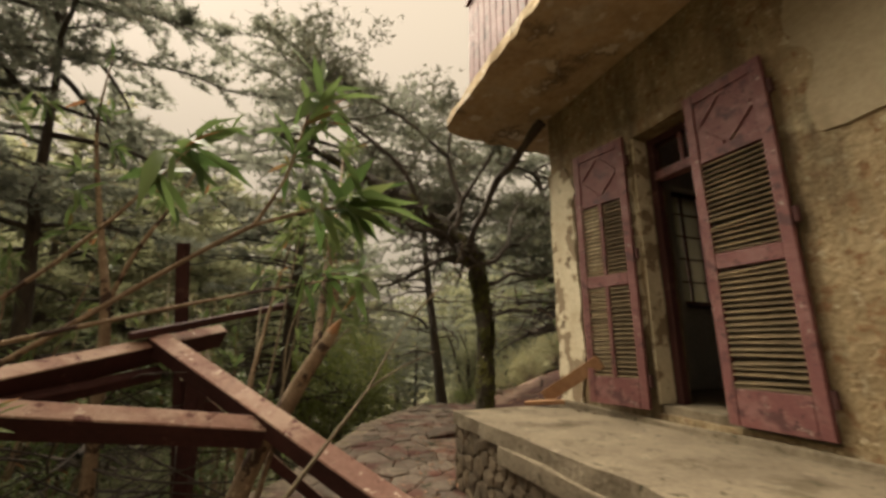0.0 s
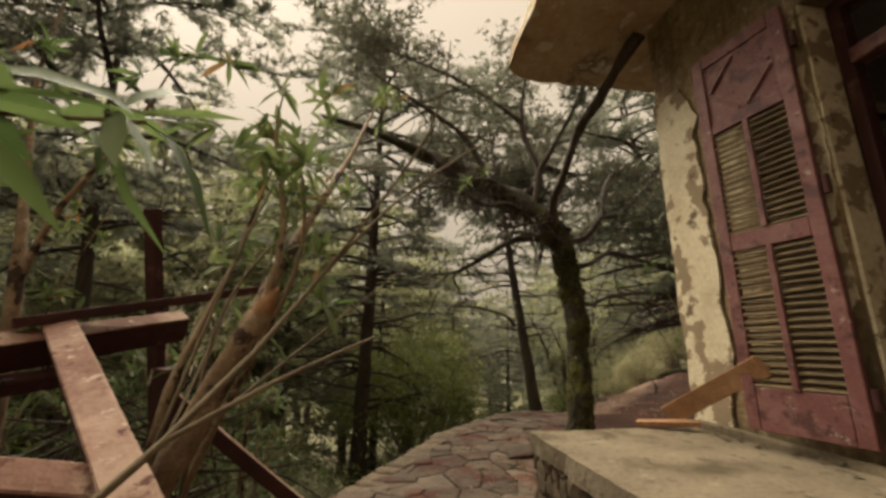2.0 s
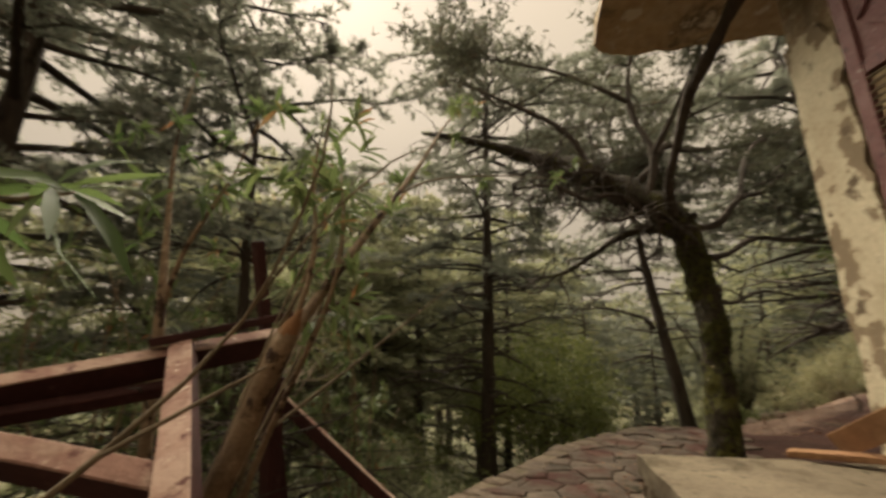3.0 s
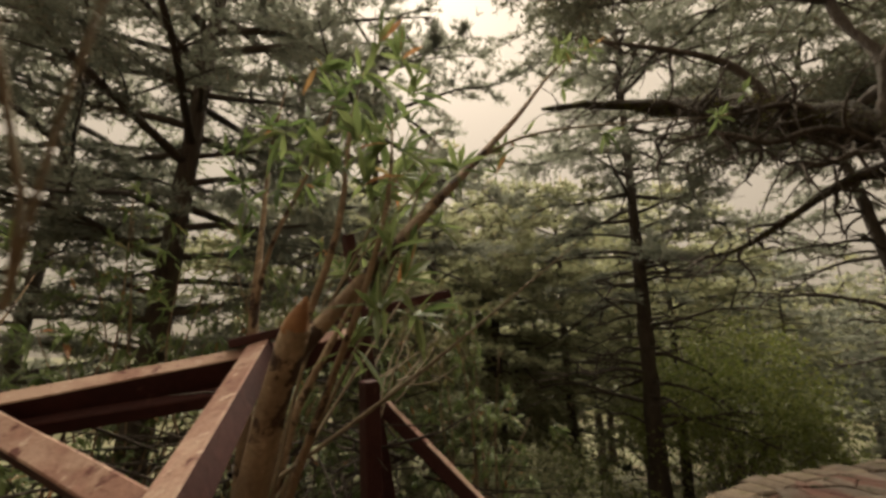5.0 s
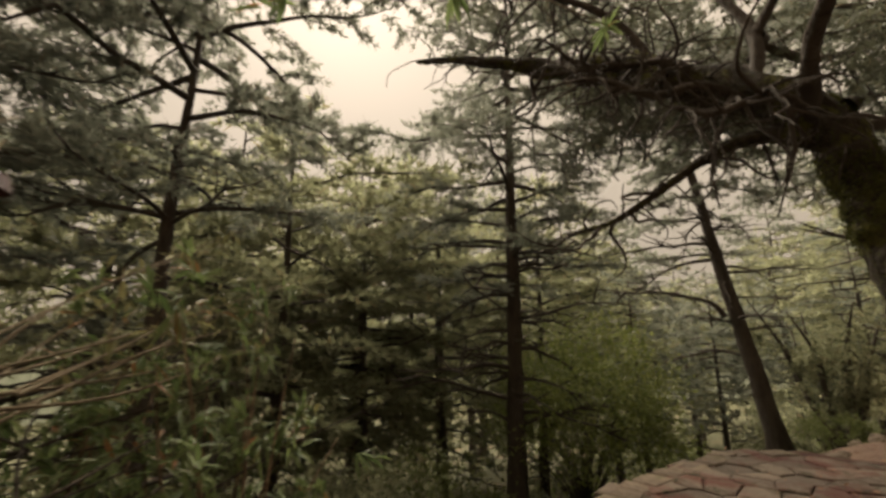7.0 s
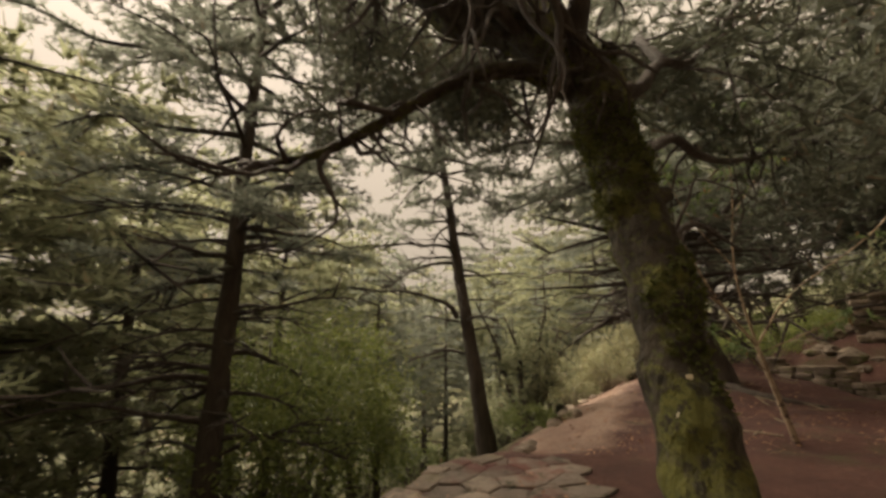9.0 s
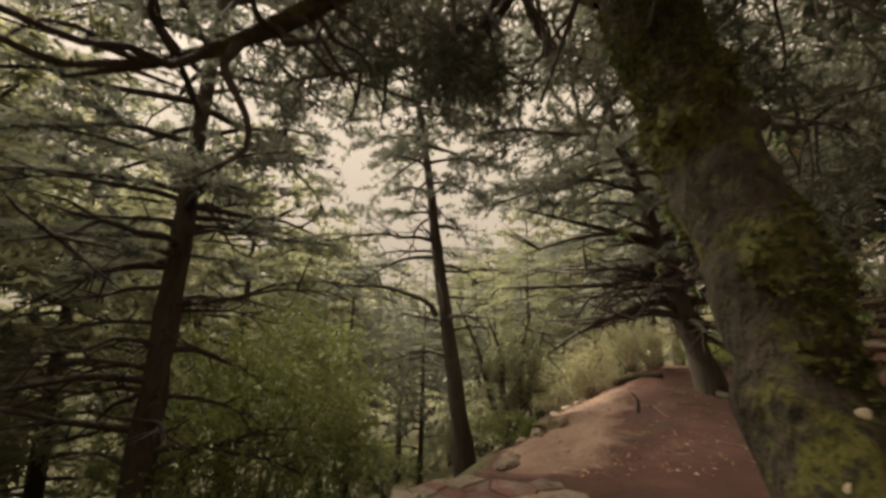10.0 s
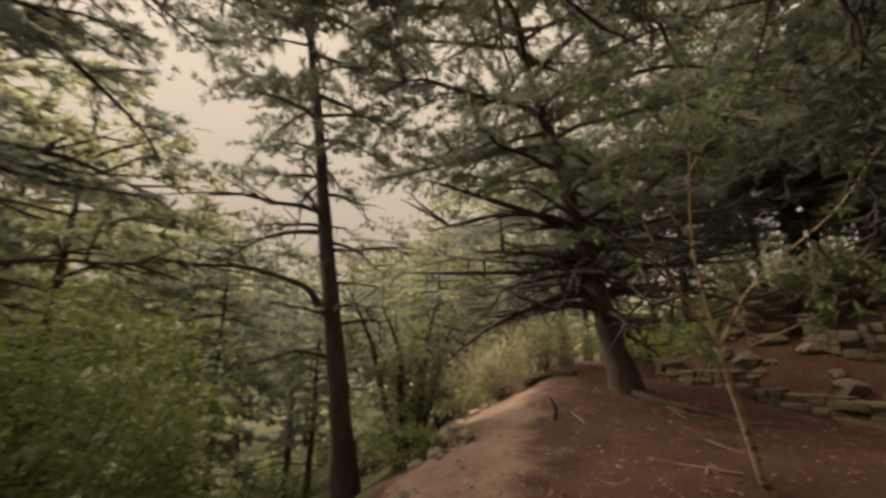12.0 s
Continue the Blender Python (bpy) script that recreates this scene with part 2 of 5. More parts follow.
def link(name, me, material, parent, label=""):
    if material and not me.materials:
        me.materials.append(material)
    ob = new(name, me)
    ob.parent = parent
    if label:
        tagged(ob, label)
    return ob


def raw(name, verts, faces, smooth=False):
    me = bpy.data.meshes.new(name)
    me.from_pydata(np.asarray(verts).tolist(), [], [list(f) for f in np.asarray(faces).tolist()] if isinstance(faces, np.ndarray) else faces)
    if smooth:
        me.polygons.foreach_set("use_smooth", [True] * len(me.polygons))
    return me


def thing(name, label, category, group="", m=None):
    ob = tagged(new(name), label, category, group)
    if m is not None:
        ob.matrix_world = m
    return ob


def structure(name, label, category, mesh=None, material=None):
    ob = tagged(new(name, mesh), label, category, kind="structure")
    if mesh and material:
        mesh.materials.append(material)
    return ob


def box(x0, y0, z0, x1, y1, z1, bevel=0.0, bm=None):
    """An upright box between two corners, with softened edges."""
    bm = bm or bmesh.new()
    made = bmesh.ops.create_cube(bm, size=1.0)["verts"]
    for v in made:
        v.co = Vector(((x0 + x1) / 2 + v.co.x * (x1 - x0), (y0 + y1) / 2 + v.co.y * (y1 - y0), (z0 + z1) / 2 + v.co.z * (z1 - z0)))
    if bevel:
        edges = list({e for v in made for e in v.link_edges})
        bmesh.ops.bevel(bm, geom=edges, offset=bevel, segments=1, affect="EDGES")
    return bm


def rough_edges(bm, cuts, amount, scale, seed=0.0):
    """Wears a solid: cuts its faces finer and pushes them about a little."""
    bmesh.ops.subdivide_edges(bm, edges=list(bm.edges), cuts=cuts, use_grid_fill=True)
    for v in bm.verts:
        v.co += noise.noise_vector(v.co * scale + Vector((seed, seed * 1.7, 0))) * amount
    return bm


def beam(a, b, width, depth, bevel=0.006, up=(0, 0, 1), wear=0.004, seed=0.0):
    """A timber from a to b, of that width across and depth upwards."""
    a, b = Vector(a), Vector(b)
    d = (b - a).normalized()
    side = d.cross(Vector(up)).normalized()
    top = side.cross(d)
    m = Matrix((side, d, top)).transposed().to_4x4()
    m.translation = (a + b) / 2
    bm = box(-width / 2, -(b - a).length / 2, -depth / 2, width / 2, (b - a).length / 2, depth / 2, bevel)
    rough_edges(bm, 3, wear, 6.0, seed)
    bmesh.ops.transform(bm, matrix=m, verts=bm.verts)
    return bm


def smooth_path(points, radii, step):
    """Resamples a bent line with its radii by a Catmull-Rom curve."""
    p = np.array(points, float)
    r = np.array(radii, float)
    q = np.vstack([2 * p[0] - p[1], p, 2 * p[-1] - p[-2]])
    out, rad = [], []
    for i in range(len(p) - 1):
        n = max(2, int(np.linalg.norm(p[i + 1] - p[i]) / step))
        for k in range(n):
            t = k / n
            a, b, c, d = q[i:i + 4]
            out.append(0.5 * (2 * b + (c - a) * t + (2 * a - 5 * b + 4 * c - d) * t * t + (3 * b - a - 3 * c + d) * t ** 3))
            rad.append(r[i] * (1 - t) + r[i + 1] * t)
    out.append(p[-1]), rad.append(r[-1])
    return np.array(out), np.array(rad)


class Soup:
    """Collects vertices and faces for one mesh."""

    def __init__(self):
        self.v, self.f, self.n = [], [], 0

    def tube(self, path, rad, sides=6, lumpy=0.0, rng=None):
        k = len(path)
        tang = np.gradient(path, axis=0)
        tang /= np.linalg.norm(tang, axis=1)[:, None] + 1e-9
        ref = np.array([0.3, 0.2, 1.0]) if abs(tang[0][2]) < 0.9 else np.array([1.0, 0.2, 0.1])
        sx = np.cross(tang, ref)
        sx /= np.linalg.norm(sx, axis=1)[:, None] + 1e-9
        sy = np.cross(tang, sx)
        ang = np.arange(sides) / sides * 2 * np.pi
        rr = np.repeat(rad[:, None], sides, 1)
        if lumpy:
            low = np.array([[noise.noise(Vector(path[i]) * 3 + Vector((math.cos(a), math.sin(a), 0)) * 1.3) for a in ang] for i in range(k)])
            rr = rr * (1 + lumpy * low)
        ring = path[:, None, :] + rr[:, :, None] * (np.cos(ang)[None, :, None] * sx[:, None, :] + np.sin(ang)[None, :, None] * sy[:, None, :])
        idx = np.arange(k * sides).reshape(k, sides) + self.n
        a, b = idx[:-1], idx[1:]
        quads = np.stack([a, np.roll(a, -1, 1), np.roll(b, -1, 1), b], -1).reshape(-1, 4)
        self.v.append(ring.reshape(-1, 3))
        self.f += quads.tolist()
        self.f.append(idx[-1].tolist())
        self.n += k * sides

    def mesh(self, name, smooth=True):
        return raw(name, np.vstack(self.v), self.f, smooth)


def unit(v):
    return v / (np.linalg.norm(v, axis=-1, keepdims=True) + 1e-9)


def tufts(points, dirs, rng, blades=5, length=0.13, width=0.022, spread=0.75):
    """Needle sprays: a few narrow blades at every point, along its direction."""
    n = len(points)
    p = np.repeat(points, blades, 0)
    d = unit(np.repeat(dirs, blades, 0) + rng.normal(0, spread, (n * blades, 3)))
    side = unit(np.cross(d, rng.normal(0, 1, (n * blades, 3))))
    ln = length * rng.uniform(0.6, 1.3, (n * blades, 1))
    w = width * rng.uniform(0.7, 1.3, (n * blades, 1))
    v = np.stack([p + side * w, p + d * ln, p - side * w + d * ln * 0.1], 1).reshape(-1, 3)
    f = np.arange(len(v)).reshape(-1, 3)
    return v, f


def lance_leaves(points, dirs, rng, length=0.13, width=0.012, fold=0.25, droop=0.3):
    """Narrow leaves with a midrib fold and a bent tip, one at every point."""
    n = len(points)
    d = unit(dirs)
    side = unit(np.cross(d, np.array([0, 0, 1.0]) + rng.normal(0, 0.35, (n, 3))))
    up = unit(np.cross(side, d))
    ln = length * rng.uniform(0.65, 1.25, (n, 1))
    w = width * rng.uniform(0.8, 1.25, (n, 1)) * ln / length
    sag = np.array([0, 0, -1.0]) * ln * droop * rng.uniform(0.3, 1.4, (n, 1))
    at = lambda t: points + d * ln * t + sag * t * t
    v = np.stack([at(0.0), at(0.25) + side * w * 0.8 + up * w * fold, at(0.25), at(0.25) - side * w * 0.8 + up * w * fold,
                  at(0.6) + side * w + up * w * fold, at(0.6), at(0.6) - side * w + up * w * fold, at(1.0)], 1)
    base = np.arange(n)[:, None] * 8
    quads = np.concatenate([base + np.array([[2, 1, 4, 5]]), base + np.array([[3, 2, 5, 6]])])
    tris = np.concatenate([base + np.array([[0, 1, 2]]), base + np.array([[0, 2, 3]]), base + np.array([[5, 4, 7]]), base + np.array([[6, 5, 7]])])
    return v.reshape(-1, 3), quads.tolist() + tris.tolist()


# ---- the land ----
HILL_Y, HILL_X = [6, 12, 14, 16, 18, 30, 60], [8.6, 8.5, 8.1, 7.8, 9.0, 14.0, 30.0]
EDGE_Y = [-40, 2.0, 4.9, 6.4, 8.0, 9.8, 10.45, 11.8, 13.2, 19.0, 25.0, 60.0]
EDGE_X = [-3.4, -2.35, -1.62, -1.5, -1.25, -0.68, 0.05, 0.66, 1.2, 4.0, 7.0, 18.0]


def land(x, y):
    """Height of the ground: a terrace that drops into a wooded valley on one side and meets a hillside on the other."""
    d = np.interp(y, EDGE_Y, EDGE_X) - x
    wall_drop = np.clip((10.6 - y) / 0.5, 0, 1) * 0.55
    out = np.where(y < 10.6, np.clip(d, 0, None), 0.7 * np.log1p(np.exp(np.clip(d / 0.7, -30, 30))))
    out = np.where(d > 15, d, out)
    z = 0.06 - wall_drop * np.clip(d / 0.15, 0, 1) - 9.5 * (1 - np.exp(-out / 14.0))
    z = z + 0.10 * np.exp(-((x - 2.6) ** 2 + (y - 14.0) ** 2) / 5.0)
    ease = lambda u: np.clip(u, 0, 1) ** 2 * (3 - 2 * np.clip(u, 0, 1))
    z = z + 0.62 * ease((y - 13.0) / 4.5) * (1 - ease((y - 19.0) / 5.0)) * ease((0.2 - d) / 2.6)   # low mound behind the cedar
    hill = np.clip(x - np.interp(y, HILL_Y, HILL_X), 0, 30)
    return z + np.where(hill < 3, 0.62 * hill, 1.86 + 0.32 * (hill - 3))


def at(x, y, dz=0.0):
    return (x, y, float(land(x, y)) + dz)


def grid_axis(lo, hi, near_lo, near_hi, fine):
    mid = np.arange(near_lo, near_hi, fine)
    grow = fine * 1.25 ** np.arange(1, 60)
    left = near_lo - np.cumsum(grow)
    right = mid[-1] + np.cumsum(grow)
    return np.concatenate([left[left > lo][::-1], mid, right[right < hi]])


gx, gy = grid_axis(-900, 900, -4.0, 8.0, 0.14), grid_axis(-900, 900, -1.0, 18.0, 0.14)
GX, GY = np.meshgrid(gx, gy)
GZ = land(GX, GY)
near = np.exp(-((GX - 2) ** 2 + (GY - 9) ** 2) / 300)
lump = np.array([[noise.noise(Vector((x * 0.9, y * 0.9, 0))) * 0.10 + noise.noise(Vector((x * 2.1, y * 2.1, 8))) * 0.035 + noise.noise(Vector((x * 5, y * 5, 3))) * 0.026 for x in gx] for y in gy])
keep_flat = ((GY < 10.4) & (GX > np.interp(GY, EDGE_Y, EDGE_X) - 0.1))
GZ = GZ + lump * near * np.where(keep_flat, 0.15, 1.0)
idx = np.arange(GX.size).reshape(GX.shape)
faces = np.stack([idx[:-1, :-1], idx[:-1, 1:], idx[1:, 1:], idx[1:, :-1]], -1).reshape(-1, 4)
ground = structure("ground", "red-brown forest earth strewn with pine needles", "ground", raw("ground", np.stack([GX, GY, GZ], -1).reshape(-1, 3), faces, True), M_GROUND)
# what covers the earth: undergrowth off the terrace, a trodden track along its edge
off = np.interp(GY, EDGE_Y, EDGE_X) - GX
track = np.exp(-((off + 0.55) / 0.75) ** 2) * np.clip((GY - 10.2) / 1.5, 0, 1) * np.clip((30 - GY) / 4, 0, 1)
under = np.maximum(np.clip((off - 0.3) / 0.9, 0, 1), np.maximum(np.clip((GX - 12.0) / 1.5, 0, 1), np.clip((GY - 26) / 3, 0, 1)))
for name, value in (("track", track), ("undergrowth", under)):
    layer = ground.data.attributes.new(name, "FLOAT", "POINT")
    layer.data.foreach_set("value", value.reshape(-1).astype(np.float32))

# ---- the house ----
HU, HV = Vector((0.36, -0.933, 0)).normalized(), Vector((0.933, 0.36, 0)).normalized()
HOUSE = Matrix(((HU.x, HV.x, 0, 1.48), (HU.y, HV.y, 0, 5.11), (0, 0, 1, 0), (0, 0, 0, 1)))
THICK, SOFFIT, LEN, DEEP = 0.42, 4.6, 9.0, 6.0
OX0, OX1, OZ0, OZ1 = 1.36, 2.66, 0.90, 3.62
WY0, WY1, WZ0, WZ1 = 1.72, 2.5, 2.04, 3.72


def in_house(ob):
    ob.matrix_world = HOUSE
    return ob


def slab_wall(cells, wear=0.012):
    """A wall made of upright blocks that butt round its openings, worn on the surface."""
    bm = bmesh.new()
    for c in cells:
        b2 = box(*c)
        rough_edges(b2, 9, wear, 3.0)
        me = bpy.data.meshes.new("tmp")
        b2.to_mesh(me)
        b2.free()
        bm.from_mesh(me)
        bpy.data.meshes.remove(me)
    return bm


def wall(name, label, cells, material):
    me = bpy.data.meshes.new(name)
    bm = slab_wall(cells)
    bm.to_mesh(me)
    bm.free()
    return in_house(structure(name, label, "wall", me, material))


wall("wall_front", "stained ochre plaster house wall with peeling limewash",
     [(0, 0, -0.2, OX0, THICK, SOFFIT), (OX1, 0, -0.2, LEN, THICK, SOFFIT), (OX0, 0, OZ1, OX1, THICK, SOFFIT), (OX0, 0, -0.2, OX1, THICK, OZ0)], M_PLASTER)
wall("wall_side", "plaster side wall of the house with a window",
     [(0, THICK, -0.2, THICK, WY0, SOFFIT), (0, WY1, -0.2, THICK, DEEP, SOFFIT), (0, WY0, -0.2, THICK, WY1, WZ0), (0, WY0, WZ1, THICK, WY1, SOFFIT)], M_DARKROOM)
wall("wall_back", "dingy plaster back wall of the house", [(0, DEEP, -0.2, LEN, DEEP + THICK, SOFFIT)], M_DARKROOM)
wall("wall_end", "dingy plaster end wall of the house", [(LEN - THICK, THICK, -0.2, LEN, DEEP, SOFFIT)], M_DARKROOM)
bm = box(THICK, THICK, 0.6, LEN - THICK, DEEP, 0.96)
me = bpy.data.meshes.new("floor")
bm.to_mesh(me), bm.free()
in_house(structure("floor", "dusty cement floor inside the house", "floor", me, M_CONCRETE))
bm = box(THICK, THICK, 4.3, LEN - THICK, DEEP, 4.58)
me = bpy.data.meshes.new("ceiling")
bm.to_mesh(me), bm.free()
in_house(structure("ceiling", "dark plaster ceiling inside the house", "ceiling", me, M_DARKROOM))
wall("wall_upper", "ochre plaster wall of the upper storey", [(0, 0, 4.86, LEN, THICK, 8.2), (0, THICK, 4.86, THICK, DEEP, 8.2), (LEN - THICK, THICK, 4.86, LEN, DEEP, 8.2), (0, DEEP, 4.86, LEN, DEEP + THICK, 8.2)], M_PLASTER)
wall("roof", "flat roof slab of the house", [(-0.3, -0.3, 8.2, LEN + 0.3, DEEP + 0.7, 8.4)], M_CONCRETE)


def outline_slab(outline, z0, z1, wear, seed):
    """A slab with a given outline, its rim crumbled."""
    bm = bmesh.new()
    bottom = [bm.verts.new((x, y, z0)) for x, y in outline]
    f = bm.faces.new(bottom)
    up = bmesh.ops.extrude_face_region(bm, geom=[f])["geom"]
    for g in up:
        if isinstance(g, bmesh.types.BMVert):
            g.co.z = z1
    bmesh.ops.recalc_face_normals(bm, faces=bm.faces)
    for v in bm.verts:
        v.co += Vector((noise.noise(v.co * 5 + Vector((seed, 0, 0))), noise.noise(v.co * 5 + Vector((0, seed, 0))), noise.noise(v.co * 4 + Vector((0, 0, seed))) * 0.3)) * wear
    return bm


def rim(points, step=0.12):
    out = []
    for (x0, y0), (x1, y1) in zip(points, points[1:] + points[:1]):
        n = max(1, int(math.hypot(x1 - x0, y1 - y0) / step))
        out += [(x0 + (x1 - x0) * k / n, y0 + (y1 - y0) * k / n) for k in range(n)]
    return out


corner = [(-0.9 + 0.35 * (1 - math.cos(a)), -0.95 - 0.35 * math.sin(a)) for a in (0, 0.4, 0.8, 1.2, 1.57)]
bm = outline_slab(rim([(LEN, -1.3), (LEN, DEEP), (-0.9, DEEP)] + corner, 0.06), SOFFIT + 0.002, SOFFIT + 0.13, 0.045, 3.0)
balcony = thing("balcony", "stained concrete balcony slab with a red boarded parapet", "balcony", m=HOUSE)
part("slab", bm, M_SOFFIT, balcony, "crumbling concrete slab with ochre stained underside")
part("kerb", rough_edges(box(0.05, -1.27, SOFFIT + 0.135, LEN, -1.12, SOFFIT + 0.19, 0.008), 6, 0.012, 4), M_LIME, balcony, "flaking white kerb")
x = 0.10
k = 0
while x < LEN - 0.2:
    part("board", rough_edges(box(x, -1.27, SOFFIT + 0.192, x + 0.135, -1.235, SOFFIT + 1.45, 0.004), 2, 0.006, 3, k), M_RED, balcony)
    x += 0.15
    k += 1
part("rail", box(0.07, -1.31, SOFFIT + 1.42, LEN - 0.1, -1.22, SOFFIT + 1.5, 0.008), M_RED, balcony)

FY_JAMB = 0.198
# limewashed quoin strip and jambs of the doorway
trim = thing("trim", "flaking cream limewash border of the corner and doorway", "trim", m=HOUSE)
tagged(trim, kind="structure")


def ragged_strip(x0, x1, z0, z1, y, thick, wave, seed):
    """A skin of limewash with a torn edge."""
    n = 60
    bm = bmesh.new()
    rows = []
    for i in range(n + 1):
        z = z0 + (z1 - z0) * i / n
        w = noise.noise(Vector((seed, z * 1.7, 0))) * wave + noise.noise(Vector((seed, z * 7, 5))) * wave * 0.4
        v = noise.noise(Vector((seed + 9, z * 2.5, 0))) * wave * 0.3
        rows.append([bm.verts.new((x0 + v, y, z)), bm.verts.new((x1 + w, y, z)), bm.verts.new((x1 + w, y + thick, z)), bm.verts.new((x0 + v, y + thick, z))])
    for a, b in zip(rows, rows[1:]):
        for k in range(4):
            bm.faces.new((a[k], a[(k + 1) % 4], b[(k + 1) % 4], b[k]))
    bm.faces.new(rows[0]), bm.faces.new(rows[-1])
    bmesh.ops.recalc_face_normals(bm, faces=bm.faces)
    return bm


part("limewash", ragged_strip(-0.02, 0.42, 0.80, 3.75, -0.028, 0.02, 0.16, 1.0), M_LIME, trim)
part("limewash", ragged_strip(OX0 - 0.12, OX0 - 0.015, 1.7, 3.6, -0.016, 0.012, 0.07, 4.0), M_LIME, trim)


def plaster_patch(x, z, rx, rz, y, seed):
    """A thin island of smoother plaster with a ragged outline."""
    bm = bmesh.new()
    ring = []
    for i in range(72):
        a = i / 72 * 2 * math.pi
        k = 1 / max(abs(math.cos(a)), abs(math.sin(a))) * (0.9 + 0.16 * noise.noise(Vector((math.cos(a) * 1.6, math.sin(a) * 1.6, seed))) + 0.07 * noise.noise(Vector((math.cos(a) * 9, math.sin(a) * 9, seed))))
        ring.append((x + rx * k * math.cos(a), z + rz * k * math.sin(a)))
    front = [bm.verts.new((p, y, q)) for p, q in ring]
    back = [bm.verts.new((p, y + 0.03, q)) for p, q in ring]
    bm.faces.new(front)
    for i in range(72):
        bm.faces.new((front[i], back[i], back[(i + 1) % 72], front[(i + 1) % 72]))
    bmesh.ops.recalc_face_normals(bm, faces=bm.faces)
    return bm


part("plaster_patch", plaster_patch(OX1 + 1.22, 3.5, 1.08, 0.66, -0.013, 7.0), M_PATCH, trim)
part("plaster_patch", plaster_patch(OX0 - 0.11, 2.0, 0.07, 0.35, -0.014, 3.0), M_LIME, trim)
part("plaster_patch", plaster_patch(OX1 + 0.75, 1.3, 0.22, 0.3, -0.012, 9.0), M_LIME, trim)
part("door_sill", rough_edges(box(OX0 + 0.01, 0.03, OZ0 - 0.02, OX1 - 0.01, THICK + 0.06, OZ0 + 0.075, 0.01), 6, 0.012, 6), M_CONCRETE, trim, "worn cement doorstep")
part("base_ledge", rough_edges(box(0.0, -0.05, 0.78, LEN, -0.005, 0.86, 0.015), 20, 0.022, 5), M_CONCRETE, trim, "cracked cement skirting ledge")

part("door_jamb", rough_edges(box(OX0 - 0.004, 0.004, OZ0 + 0.08, OX0 + 0.018, FY_JAMB, OZ1, 0.003), 5, 0.006, 5), M_LIME, trim, "cream plastered door reveal")

# door frame with a transom light
door = in_house(structure("door_1", "dark wooden door frame with a cracked transom light", "door"))
FY = 0.20
part("frame", box(OX0 + 0.02, FY, OZ0 + 0.075, OX0 + 0.09, FY + 0.09, OZ1, 0.005), M_TIMBER_DARK, door)
part("frame", box(OX1 - 0.09, FY, OZ0 + 0.075, OX1 - 0.02, FY + 0.09, OZ1, 0.005), M_TIMBER_DARK, door)
part("frame", box(OX0 + 0.09, FY, OZ1 - 0.07, OX1 - 0.09, FY + 0.09, OZ1, 0.005), M_TIMBER_DARK, door)
part("transom_bar", box(OX0 + 0.09, FY - 0.02, 3.14, OX1 - 0.09, FY + 0.1, 3.24, 0.008), M_RED, door, "faded maroon transom bar")
for x in (1.72, 2.3):
    part("mullion", rough_edges(box(x, FY + 0.02, 3.24, x + 0.045, FY + 0.06, OZ1 - 0.07, 0.006), 3, 0.008, 12), M_RED, door)
win = in_house(structure("window_1", "dark wooden window with small panes in the side wall", "window"))
for y0, y1, z0, z1 in [(WY0, WY0 + 0.06, WZ0, WZ1), (WY1 - 0.06, WY1, WZ0, WZ1), (WY0 + 0.06, WY1 - 0.06, WZ0, WZ0 + 0.06), (WY0 + 0.06, WY1 - 0.06, WZ1 - 0.06, WZ1)]:
    part("window_frame", box(0.2, y0, z0, 0.27, y1, z1, 0.004), M_TIMBER_DARK, win)
part("mullion", box(0.215, 2.09, WZ0 + 0.06, 0.255, 2.14, WZ1 - 0.06, 0.003), M_TIMBER_DARK, win)
for i in range(1, 5):
    z = WZ0 + (WZ1 - WZ0) * i / 5
    part("glazing_bar", box(0.22, WY0 + 0.06, z - 0.012, 0.25, 2.09, z + 0.012), M_TIMBER_DARK, win)
    part("glazing_bar", box(0.22, 2.14, z - 0.012, 0.25, WY1 - 0.06, z + 0.012), M_TIMBER_DARK, win)
for i in range(5):
    for y0, y1 in ((WY0 + 0.06, 2.09), (2.14, WY1 - 0.06)):
        z0, z1 = WZ0 + (WZ1 - WZ0) * i / 5 + (0.06 if i == 0 else 0.012), WZ0 + (WZ1 - WZ0) * (i + 1) / 5 - (0.06 if i == 4 else 0.012)
        part("pane", box(0.232, y0, z0, 0.237, y1, z1), M_GLASS, win).visible_shadow = False
part("window_sill", box(0.08, WY0 + 0.01, WZ0 - 0.05, THICK + 0.08, WY1 - 0.01, WZ0 - 0.002, 0.008), M_TIMBER_DARK, win)

# shutters
LEAF_W, LEAF_H = 0.645, 2.72
SLAT_ME = None


